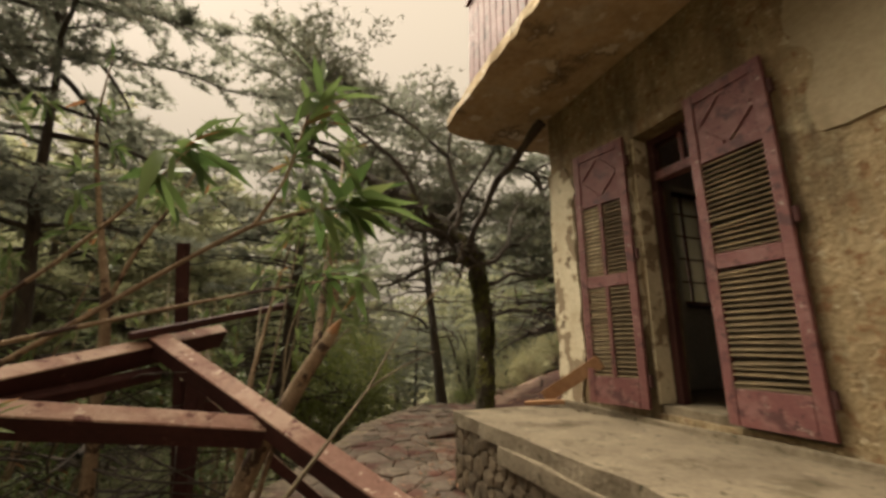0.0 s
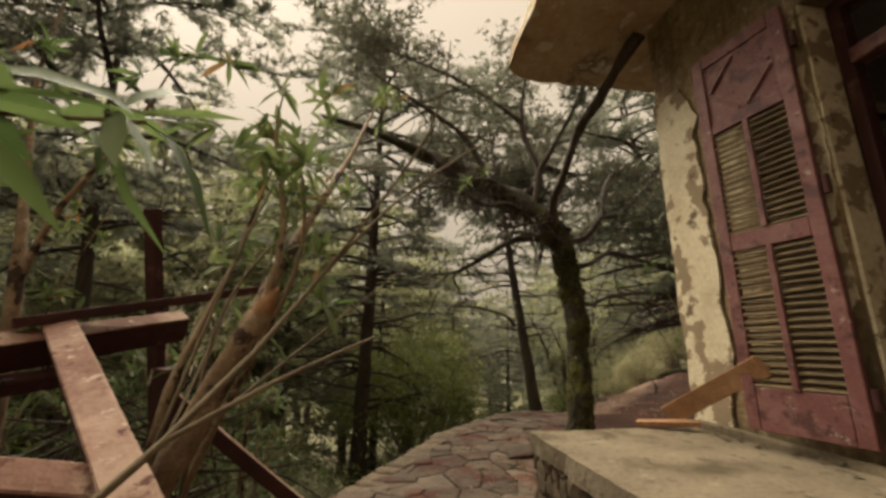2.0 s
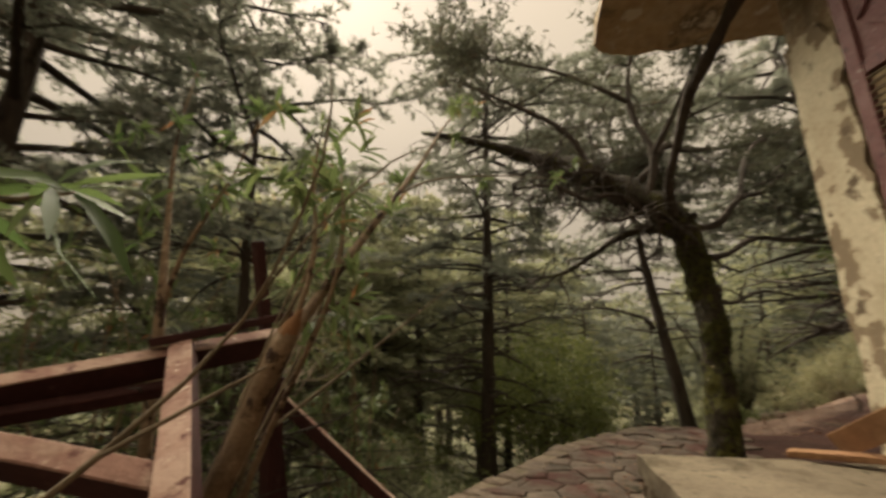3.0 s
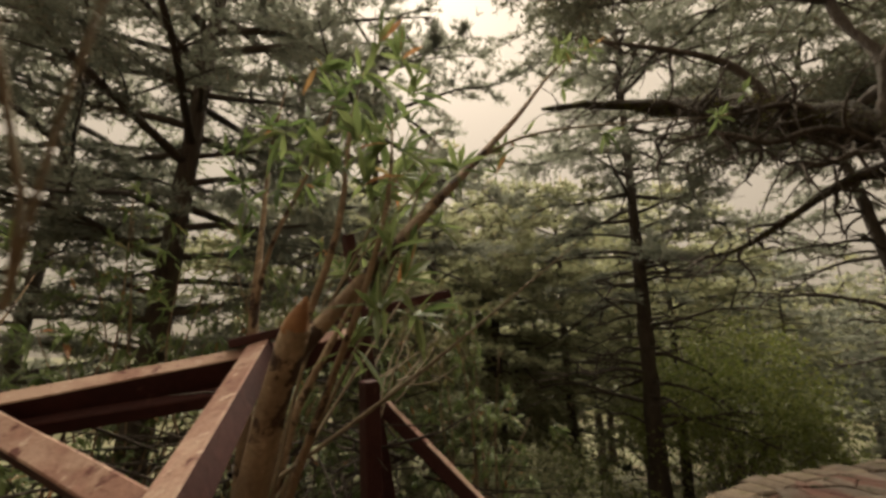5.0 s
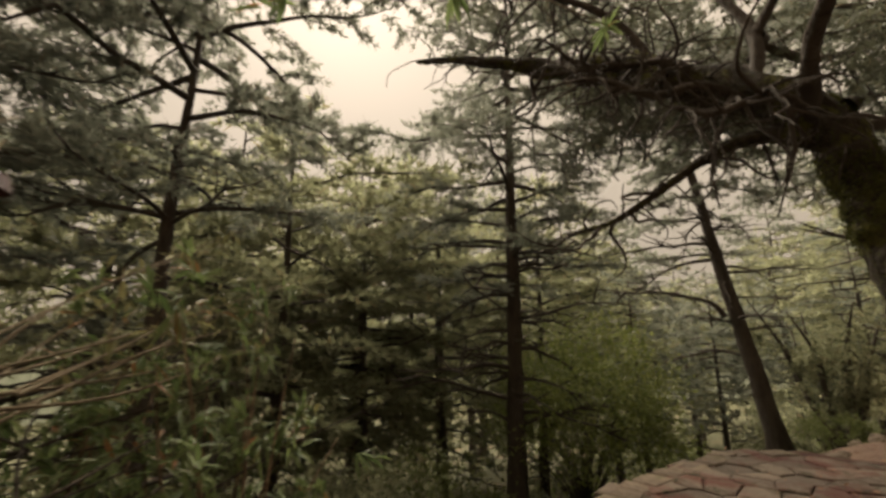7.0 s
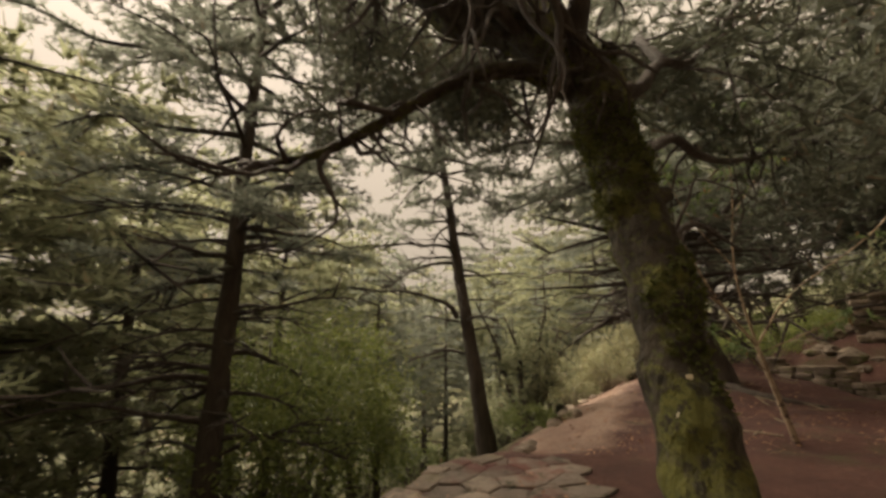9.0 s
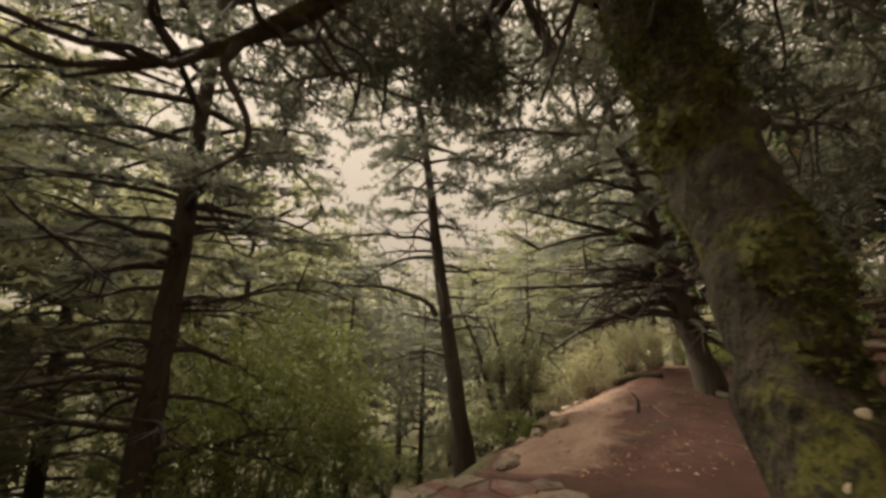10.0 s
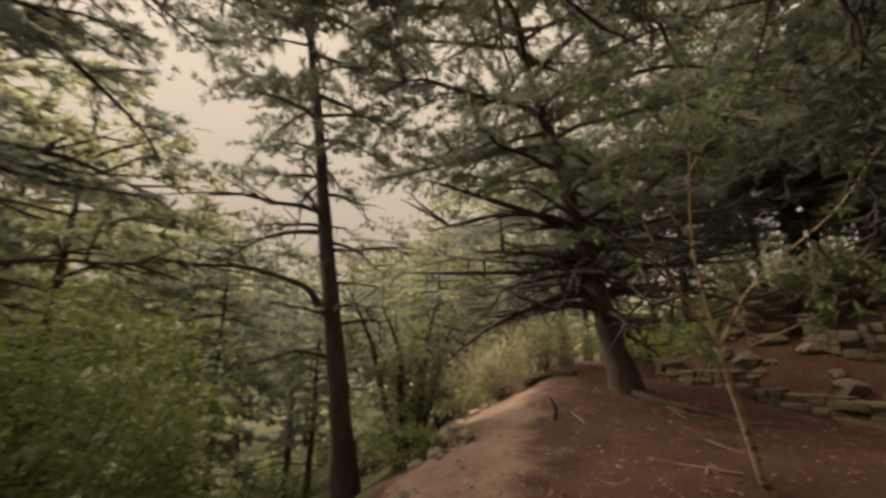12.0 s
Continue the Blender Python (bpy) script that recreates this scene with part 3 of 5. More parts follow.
def shutter(label, m, mullioned):
    """A tall louvred leaf, hinged along its local x = 0: a carved panel above two fields of slats."""
    leaf = thing("shutter", label, "shutter", "shutters of the doorway", m)
    st, t = 0.085, 0.022
    face = 1
    z1, z2, z3 = 0.26, 1.22, 2.06
    for x in (0, LEAF_W - st):
        part("stile", rough_edges(box(x, -t, 0, x + st, t, LEAF_H, 0.006), 4, 0.004, 5, x), M_RED, leaf)
    for a, b in ((0.0, 0.26), (z2 - 0.06, z2 + 0.06), (z3, z3 + 0.08), (LEAF_H - 0.10, LEAF_H)):
        part("cross_rail", rough_edges(box(st, -t * 0.95, a, LEAF_W - st, t * 0.95, b, 0.005), 3, 0.003, 5, a), M_RED, leaf)
    panel = part("top_panel", rough_edges(box(st - 0.005, -0.008, z3 + 0.08, LEAF_W - st + 0.005, 0.008, LEAF_H - 0.10), 4, 0.004, 4), M_RED, leaf)
    cx, cz = LEAF_W / 2, (z3 + 0.08 + LEAF_H - 0.1) / 2
    hw, hh = LEAF_W / 2 - st - 0.03, (LEAF_H - 0.1 - z3 - 0.08) / 2 - 0.03
    for sx, sz in ((1, 1), (1, -1), (-1, 1), (-1, -1)):
        part("moulding", beam((cx + sx * 0.02, face * 0.015, cz + sz * hh), (cx + sx * hw, face * 0.015, cz + sz * 0.02), 0.024, 0.016, 0.004, up=(0, 1, 0), wear=0.002), M_RED, panel)
    for lo, hi in ((0.26, z2 - 0.06), (z2 + 0.06, z3)):
        n = 18 if hi - lo < 0.86 else 20
        for i in range(n):
            z = lo + (hi - lo) * (i + 0.5) / n
            slat = part("slat", rough_edges(box(0, -0.026, -0.005, LEAF_W - 2 * st + 0.012, 0.026, 0.005, 0.002), 1, 0.003, 4, z + m.translation.x), M_SLAT, leaf)
            slat.matrix_local = pose(st - 0.006, 0, z, -face * 38 + random.uniform(-5, 5), random.uniform(-0.5, 0.5) if random.random() > 0.06 else 2.5, 0)
        if mullioned:
            part("mullion", rough_edges(box(LEAF_W / 2 - 0.02, t - 0.012, lo, LEAF_W / 2 + 0.02, t + 0.012, hi, 0.004), 4, 0.004, 5), M_RED, leaf)
    for z in (0.25, 1.45, 2.45):
        hinge = bmesh.new()
        bmesh.ops.create_cone(hinge, cap_ends=True, segments=10, radius1=0.022, radius2=0.022, depth=0.11, matrix=Matrix.Translation((-0.018, -0.012, z)))
        part("hinge", hinge, M_TIMBER_DARK, leaf, "rusty iron hinge")
    return leaf


# the leaf that stands open against the wall, and the one that is shut
ang_open = math.degrees(math.atan2(-0.13, -0.63))
shutter("faded maroon louvred shutter standing open beside the doorway", HOUSE @ pose(OX0 - 0.03, -0.07, 0.93, 0, 0, ang_open) @ pose(0, 0, 0), True)
shutter("faded maroon louvred shutter closed over half the doorway", HOUSE @ pose(OX1 + 0.01, -0.05, 0.93, 0, 0, 180) , False)

# ---- the raised platform before the door ----
platform = in_house(structure("platform", "raised cement terrace on rubble masonry before the doorway", "platform"))
part("core", box(0.05, -1.40, -0.2, LEN, -0.08, 0.655), M_MORTAR, platform, "earth mortar between the stones")
part("cement_top", outline_slab(rim([(LEN, -1.46), (LEN, -0.005), (0.0, -0.005), (0.0, -1.46)], 0.07), 0.67, 0.80, 0.03, 1.0), M_CONCRETE, platform, "broken edged cement topping")


part("cement_lip", rough_edges(box(1.0, -1.475, 0.52, LEN, -1.395, 0.674, 0.012), 14, 0.022, 5, 2.0), M_CONCRETE, platform, "thick cement lip where the edge is whole")
rng = np.random.default_rng(44)
crumb = bmesh.new()
for _ in range(60):
    x, y, r = rng.uniform(0.2, 5.5), -0.06 - abs(rng.normal(0, 0.07)), rng.uniform(0.006, 0.024)
    made = bmesh.ops.create_icosphere(crumb, subdivisions=1, radius=r)["verts"]
    for v in made:
        v.co = Vector((v.co.x * rng.uniform(0.8, 1.5), v.co.y, v.co.z * 0.5)) + noise.noise_vector(v.co * 30 + Vector((x, y, 0))) * r * 0.5 + Vector((x, y, 0.803 + r * 0.3))
me = bpy.data.meshes.new("plaster_crumbs")
crumb.to_mesh(me), crumb.free()
me.materials.append(M_CONCRETE)
tagged(in_house(new("plaster_crumbs", me)), "crumbs of fallen plaster along the wall foot", "rubble", kind="stuff")

# ---- pieces cut out of a plane ----
def clip_poly(poly, a, b, c):
    """The part of a polygon where a x + b y <= c."""
    out = []
    for (x0, y0), (x1, y1) in zip(poly, poly[1:] + poly[:1]):
        d0, d1 = a * x0 + b * y0 - c, a * x1 + b * y1 - c
        if d0 <= 0:
            out.append((x0, y0))
        if d0 * d1 < 0:
            t = d0 / (d0 - d1)
            out.append((x0 + (x1 - x0) * t, y0 + (y1 - y0) * t))
    return out


def crazy_cells(x0, x1, y0, y1, size, gap, rng, squash=1.0):
    """Irregular stones that fill a field, with joints between them."""
    pts = []
    ny = max(1, int((y1 - y0) / (size * squash)))
    nx = max(1, int((x1 - x0) / size))
    for j in range(-1, ny + 1):
        for i in range(-1, nx + 1):
            pts.append((x0 + (i + 0.5 + 0.5 * (j % 2) + rng.uniform(-0.36, 0.36)) * (x1 - x0) / nx, y0 + (j + 0.5 + rng.uniform(-0.36, 0.36)) * (y1 - y0) / ny))
    cells = []
    for i, (px, py) in enumerate(pts):
        poly = [(x0, y0), (x1, y0), (x1, y1), (x0, y1)]
        for j, (qx, qy) in enumerate(pts):
            if i == j or abs(qx - px) > 3 * size or abs(qy - py) > 3 * size:
                continue
            a, b = qx - px, qy - py
            ln = math.hypot(a, b)
            poly = clip_poly(poly, a, b, (qx * qx + qy * qy - px * px - py * py) / 2 - gap * ln / 2)
            if len(poly) < 3:
                break
        if len(poly) >= 3:
            cells.append(poly)
    return cells


def stone(poly, thick, round_off, rng):
    """A flat stone on its outline: sides, a chamfer and a slightly uneven top."""
    cx, cy = np.mean([p[0] for p in poly]), np.mean([p[1] for p in poly])
    n = len(poly)
    v = [(x, y, 0.0) for x, y in poly] + [(x, y, thick - round_off) for x, y in poly]
    v += [(x + (cx - x) * 0.12, y + (cy - y) * 0.12, thick + rng.uniform(-0.3, 0.3) * round_off) for x, y in poly]
    f = [[k, (k + 1) % n, n + (k + 1) % n, n + k] for k in range(n)] + [[n + k, n + (k + 1) % n, 2 * n + (k + 1) % n, 2 * n + k] for k in range(n)]
    v.append((cx, cy, thick + round_off * 0.5))
    f += [[2 * n + k, 2 * n + (k + 1) % n, 3 * n] for k in range(n)]
    return v, f


def timber(name, a_, b_, width, depth, parent, label="", seed=0.0, up=(0, 0, 1)):
    """A squared timber, bare and bleached on its upper face; its sides are dark red paint, deepened to include their
    shade.
    """
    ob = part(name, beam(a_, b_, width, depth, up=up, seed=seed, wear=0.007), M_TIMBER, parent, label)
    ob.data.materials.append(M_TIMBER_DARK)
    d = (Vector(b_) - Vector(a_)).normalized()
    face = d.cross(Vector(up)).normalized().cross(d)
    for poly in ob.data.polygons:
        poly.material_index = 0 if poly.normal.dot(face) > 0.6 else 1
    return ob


# ---- the broken timber truss by the edge ----
truss = thing("timber_truss", "collapsed red-painted timber truss leaning at the terrace edge", "railing")
TA, TB, TC = Vector((-1.76, 2.50, 1.47)), Vector((-0.87, 2.12, 1.09)), Vector((-2.02, 1.52, 1.27))
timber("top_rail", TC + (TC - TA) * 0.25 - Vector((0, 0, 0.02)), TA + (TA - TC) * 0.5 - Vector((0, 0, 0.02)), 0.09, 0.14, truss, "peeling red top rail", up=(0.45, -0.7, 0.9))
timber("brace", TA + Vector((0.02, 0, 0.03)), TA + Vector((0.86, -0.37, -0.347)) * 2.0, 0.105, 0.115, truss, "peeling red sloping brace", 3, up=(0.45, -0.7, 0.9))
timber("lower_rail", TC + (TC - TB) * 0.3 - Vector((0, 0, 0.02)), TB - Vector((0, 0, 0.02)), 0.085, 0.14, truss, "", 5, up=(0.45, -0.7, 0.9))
part("batten", beam((-1.80, 2.36, 1.53), (-1.30, 3.34, 1.80), 0.07, 0.045, 0.004, seed=7), M_TIMBER_DARK, truss, "thin dark batten")
part("second_rail", beam(TC + Vector((-0.10, -0.42, -0.15)), TA + Vector((0.05, 0.02, -0.15)), 0.06, 0.07, up=(0.45, -0.7, 0.9), seed=21), M_TIMBER_DARK, truss, "dark split rail under the top rail")
part("support", beam((-0.03, 1.755, 0.72), (-0.03, 1.755, 0.05), 0.08, 0.08, up=(0, 1, 0)), M_TIMBER_DARK, truss)
part("post", beam((-2.07, 3.64, -0.4), (-2.04, 3.04, 2.26), 0.072, 0.07, up=(0, 1, 0), seed=9), M_TIMBER_DARK, truss, "dark red leaning post")
part("post", beam((-1.90, 3.28, -0.4), (-1.84, 3.14, 1.32), 0.10, 0.10, up=(0, 1, 0), seed=11), M_TIMBER_DARK, truss)
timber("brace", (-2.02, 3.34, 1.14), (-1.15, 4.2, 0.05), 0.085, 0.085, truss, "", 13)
part("post", beam((-2.1, 1.45, -0.5), (-2.03, 1.5, 1.25), 0.1, 0.1, up=(0, 1, 0), seed=15), M_TIMBER_DARK, truss)
bm = beam((1.255, 5.13, 0.88), (1.61, 4.235, 1.33), 0.14, 0.04, 0.004, up=(0.9, 0.3, 0.5), wear=0.012, seed=17)
me = bpy.data.meshes.new("plank")
bm.to_mesh(me), bm.free()
me.materials.append(M_PLANK)
tagged(new("plank", me), "split orange-brown plank leaning against the shutter", "plank")


bm = beam((0.98, 5.02, 0.83), (1.42, 4.90, 0.86), 0.10, 0.035, 0.004, wear=0.014, seed=23)
me = bpy.data.meshes.new("plank")
bm.to_mesh(me), bm.free()
me.materials.append(M_PLANK)
tagged(new("plank", me), "short splintered plank lying on the cement terrace", "plank")


# ---- trees ----
def conifer(name, label, base, crown_from, height, r0, reach, seed, lean=(0, 0), tuft=0.13, blades=5, density=1.0, mat=None, bark=None, group="", dead=5, droop=0.18, tris=9000, fine=True):
    """A conifer: a tapered trunk, whorls of level limbs with side twigs, and sprays of needles with gaps between the layers."""
    rng = np.random.default_rng(seed)
    tree = thing(name, label, "tree", group, Matrix.Translation(base))
    n = 9
    f = np.linspace(0, 1, n)
    pts = np.stack([lean[0] * f + np.cumsum(rng.normal(0, 0.035 * height / 12, n)) * f, lean[1] * f + np.cumsum(rng.normal(0, 0.035 * height / 12, n)) * f, f * height], -1)
    rad = r0 * (1 - 0.92 * f ** 0.9)
    rad[0] *= 1.35
    path, rr = smooth_path(pts, rad, 0.35)
    s = Soup()
    s.tube(path, rr, 12, 0.25)
    link("trunk", s.mesh("trunk"), bark or M_BARK, tree)
    limbs = Soup()
    P, D = [], []
    count = int((1 - crown_from) * height * 5.2 * density) + dead
    az = rng.uniform(0, 6.28)
    for i in range(count):
        az += 2.399 + rng.normal(0, 0.3)
        bare = i < dead
        g = rng.uniform(min(0.18, crown_from * 0.5), crown_from + 0.08) if bare else crown_from + (0.985 - crown_from) * ((i - dead + rng.uniform(0, 0.9)) / max(1, count - dead))
        k = (g - crown_from) / (1 - crown_from)
        ln = reach * (rng.uniform(0.35, 1.05) if bare else rng.uniform(0.6, 1.15) * (0.75 + 0.5 * np.sin(np.clip(k, 0, 1) * 2.4)) * np.clip((1.03 - k) / 0.28, 0.12, 1))
        p0 = np.array([np.interp(g, f, pts[:, 0]), np.interp(g, f, pts[:, 1]), g * height])
        out = np.array([math.cos(az), math.sin(az), 0])
        tilt = rng.uniform(-0.05, 0.35) + 0.5 * np.clip(k - 0.6, 0, 1)
        m = 6
        t = np.linspace(0, 1, m)
        wig = np.cumsum(rng.normal(0, 0.05 * ln, (m, 3)), 0) * t[:, None]
        line = p0 + out * (ln * t)[:, None] + np.array([0, 0, 1.0]) * (ln * (tilt * t - droop * 1.6 * t * t))[:, None] + wig
        r1 = max(0.012, 0.016 * ln + 0.12 * r0 * (1 - g))
        path, rr = smooth_path(line, r1 * (1 - 0.85 * t), 0.22)
        if fine:
            limbs = Soup()
        limbs.tube(path[:: 1 if fine else 3], rr[:: 1 if fine else 3], 6 if fine else 3)
        if bare:
            for q in range(7):
                a = path[int(len(path) * rng.uniform(0.3, 0.95))]
                d = unit(out * 0.9 + rng.normal(0, 0.6, 3) * np.array([1, 1, 0.6]))
                limbs.tube(np.array([a, a + d * 0.2 * ln, a + d * 0.3 * ln + rng.normal(0, 0.05, 3)]), np.array([0.4, 0.25, 0.08]) * r1, 4)
            if fine:
                link("dead_limb", limbs.mesh("dead_limb"), bark or M_BARK, tree)
            continue
        side = np.cross(out, [0, 0, 1])
        twigs = int(max(4, ln * 9))
        for q in range(twigs):
            u = rng.uniform(0.22, 1.0)
            a = np.array([np.interp(u, t, line[:, c]) for c in range(3)])
            d = unit(out * rng.uniform(0.3, 1.0) + side * rng.choice([-1, 1]) * rng.uniform(0.3, 1.1) + np.array([0, 0, rng.normal(0.03, 0.16)]))
            tl = ln * 0.33 * rng.uniform(0.5, 1.1) * (1.15 - u * 0.6) + 0.1
            w = max(2, int(tl / (tuft * (0.30 if fine else 0.55))))
            e = rng.uniform(0.1, 1.0, w)
            P.append(a + d * (e * tl)[:, None] + np.array([0, 0, -0.12 * tl]) * (e ** 2)[:, None] + rng.normal(0, 0.03, (w, 3)))
            D.append(np.repeat([d + np.array([0, 0, 0.12])], w, 0))
            if q % (4 if fine else 16) == 0:
                limbs.tube(np.array([a, a + d * tl * 0.55, a + d * tl - np.array([0, 0, 0.12 * tl])]), np.array([0.3, 0.2, 0.07]) * r1, 3)
        if fine:
            link("limb", limbs.mesh("limb"), bark or M_BARK, tree)
    if not fine:
        tagged(link("branchwork", limbs.mesh("branchwork"), bark or M_BARK, tree), kind="stuff")
    P, D = np.vstack(P), np.vstack(D)
    if len(P) > tris:
        pick = rng.permutation(len(P))[:tris]
        P, D = P[pick], D[pick]
    v, fc = tufts(P, D, rng, blades, tuft * (1.25 if fine else 1.1), tuft * (0.105 if fine else 0.145), 0.6)
    link("crown", raw("crown", v, fc), mat or M_NEEDLE, tree)
    return tree


def limb(parent, pts, radii, material, sides=8, name="limb", lumpy=0.25):
    path, rr = smooth_path(pts, radii, 0.12)
    s = Soup()
    s.tube(path, rr, sides, lumpy)
    return link(name, s.mesh(name), material, parent), path, rr


def crooked_twigs(parent, paths, rng, count, lo, hi, material, r=0.02):
    """Bare, hooked branchlets that spring from given limbs."""
    ends = []
    for q in range(count):
        path = paths[rng.integers(len(paths))]
        i = rng.integers(len(path) // 4, len(path))
        p = path[i].copy()
        d = unit(rng.normal(0, 1, 3) * np.array([1, 1, 0.7]))
        ln = rng.uniform(lo, hi)
        pts = [p]
        for k in range(6):
            d = unit(d + rng.normal(0, 0.38, 3) + np.array([0, 0, -0.10]))
            p = p + d * ln / 6
            pts.append(p)
        pp, rr = smooth_path(pts, np.linspace(r * rng.uniform(0.6, 1.3), r * 0.22, 7), 0.07)
        s = Soup()
        s.tube(pp, rr, 5)
        link("branchlet", s.mesh("branchlet"), material, parent)
        ends.append(pp)
    return ends


# the mossy, bent tree that the path passes
mossy = thing("mossy_tree", "crooked old conifer with a moss-covered leaning trunk", "tree", m=Matrix.Identity(4))
trunk_line, trunk_rad = smooth_path([(0.60, 6.36, -0.15), (0.64, 6.46, 0.3), (0.68, 6.6, 0.9), (0.72, 6.83, 1.6), (0.70, 6.95, 2.05), (0.64, 7.04, 2.6), (0.58, 7.1, 3.0), (0.40, 7.25, 3.3)], [0.23, 0.165, 0.14, 0.138, 0.14, 0.155, 0.155, 0.14], 0.035)
s = Soup()
s.tube(trunk_line, trunk_rad, 44)
bark_v = np.vstack(s.v)
axis = np.repeat(trunk_line, 44, 0)
swell = np.array([0.035 * noise.noise(Vector(p) * 4) + 0.022 * noise.noise(Vector(p) * 11) + 0.012 * noise.noise(Vector((p[0] * 30, p[1] * 30, p[2] * 18))) for p in bark_v])
s.v = [bark_v + unit(bark_v - axis) * swell[:, None]]
link("trunk", s.mesh("trunk"), M_MOSS, mossy, "leaning trunk with patches of bright moss")
rng = np.random.default_rng(83)
grown = np.array([noise.noise(Vector(p) * 2.6 + Vector((4, 1, 7))) + 0.35 * noise.noise(Vector(p) * 9) + 0.16 * (p[2] - 1.6) > 0.0 for p in s.v[0]])
pick = rng.choice(np.flatnonzero(grown), 5200)
seat = s.v[0][pick] + rng.normal(0, 0.008, (len(pick), 3))
v, fc = tufts(seat, unit(unit(s.v[0][pick] - axis[pick]) + rng.normal(0, 0.5, (len(pick), 3))), rng, 5, 0.020, 0.005)
link("moss", raw("moss", v, fc), M_MOSS_TUFT, mossy, "thick yellow-green moss")
paths = []
for pts, rad in (
    ([(0.52, 7.08, 2.86), (0.2, 7.0, 3.0), (-0.15, 6.92, 2.90), (-0.42, 6.88, 2.74), (-0.9, 6.9, 2.5), (-1.3, 6.98, 2.47), (-1.6, 6.95, 2.40)], [0.075, 0.056, 0.044, 0.036, 0.027, 0.018, 0.007]),
    ([(0.57, 7.1, 2.95), (0.3, 7.1, 3.3), (-0.05, 7.2, 3.62), (-0.42, 7.25, 3.95), (-0.9, 7.35, 4.3), (-1.6, 7.5, 4.75), (-2.7, 7.4, 5.35), (-3.6, 7.3, 5.7)], [0.15, 0.17, 0.18, 0.165, 0.14, 0.11, 0.07, 0.025]),
    ([(0.62, 7.04, 2.55), (1.0, 7.4, 2.62), (1.35, 7.7, 2.86), (1.7, 8.0, 2.84), (2.3, 8.42, 2.98), (3.6, 8.9, 3.4)], [0.06, 0.04, 0.034, 0.03, 0.022, 0.008]),
    ([(0.57, 7.1, 2.95), (0.95, 7.3, 3.0), (1.25, 7.5, 3.35), (1.6, 7.7, 3.5), (2.3, 8.0, 4.3)], [0.06, 0.045, 0.036, 0.028, 0.01]),
    ([(0.5, 7.08, 3.05), (0.5, 6.6, 3.35), (0.62, 5.95, 3.5), (0.80, 5.6, 3.9), (0.95, 5.2, 3.95), (1.2, 5.05, 4.32), (1.36, 5.0, 4.5)], [0.06, 0.05, 0.045, 0.05, 0.055, 0.06, 0.07]),
    ([(0.2, 7.45, 3.55), (0.35, 7.7, 4.3), (0.1, 7.9, 5.4), (0.3, 8.2, 7.0)], [0.06, 0.05, 0.04, 0.015]),
    ([(0.35, 7.2, 3.2), (-0.1, 6.8, 3.45), (-0.45, 6.6, 3.4), (-0.8, 6.4, 3.6), (-1.3, 6.2, 3.6)], [0.045, 0.034, 0.028, 0.02, 0.008]),
    ([(0.66, 7.0, 2.1), (0.95, 7.2, 2.0), (1.3, 7.5, 2.15), (1.8, 7.9, 2.05)], [0.04, 0.025, 0.018, 0.006]),
    ([(-0.05, 7.2, 3.62), (-0.3, 7.0, 3.9), (-0.8, 6.8, 3.95), (-1.2, 6.7, 4.2)], [0.045, 0.034, 0.024, 0.008]),
    ([(0.55, 7.05, 2.95), (0.3, 6.6, 3.1), (-0.1, 6.3, 2.95), (-0.35, 6.15, 3.05)], [0.035, 0.026, 0.018, 0.006]),
    ([(-0.42, 7.25, 3.95), (-0.8, 7.2, 4.8), (-1.6, 6.8, 5.4), (-2.4, 6.4, 5.9)], [0.05, 0.04, 0.03, 0.01]),
    ([(0.35, 7.7, 4.3), (0.9, 7.4, 5.1), (1.3, 6.9, 5.7), (1.9, 6.4, 6.2)], [0.045, 0.035, 0.025, 0.008]),
    ([(0.1, 7.9, 5.4), (-0.8, 7.6, 6.1), (-1.9, 7.2, 6.6), (-3.0, 6.8, 7.0)], [0.04, 0.032, 0.024, 0.008]),
    ([(-0.05, 7.2, 3.62), (0.3, 8.4, 4.4), (0.2, 9.6, 5.0), (-0.1, 10.8, 5.3)], [0.06, 0.045, 0.03, 0.01]),
    ([(-0.9, 7.35, 4.3), (-1.1, 8.6, 5.0), (-1.6, 9.9, 5.4)], [0.04, 0.028, 0.01]),
    ([(1.25, 7.5, 3.35), (1.5, 8.3, 4.2), (1.9, 9.4, 4.9), (2.2, 10.5, 5.2)], [0.04, 0.03, 0.02, 0.008]),
    ([(0.35, 7.7, 4.3), (0.5, 9.0, 5.0), (0.1, 10.4, 5.4), (-1.2, 10.9, 5.5), (-2.9, 11.0, 5.3)], [0.07, 0.065, 0.06, 0.045, 0.02]),
    ([(0.5, 9.0, 5.0), (1.2, 10.3, 5.3), (2.2, 10.8, 5.5), (3.6, 10.9, 5.6)], [0.06, 0.055, 0.045, 0.02]),
):
    _, p, _ = limb(mossy, pts, rad, M_MOSS if len(paths) < 2 else M_BARK, 14, "limb", 0.8 if len(paths) < 2 else 0.55)
    paths.append(p)
rng = np.random.default_rng(11)
for kx, ky, kz, dx in ((0.80, 6.90, 2.12, 0.13), (0.72, 6.98, 3.05, 0.03)):
    s = Soup()
    s.tube(*smooth_path([(kx - dx, ky, kz), (kx, ky, kz + 0.02), (kx + dx * 0.5, ky - 0.02, kz + 0.03)], [0.07, 0.055, 0.03], 0.03), 8, 0.5)
    link("knot", s.mesh("knot"), M_MOSS, mossy, "broken mossy branch stub")
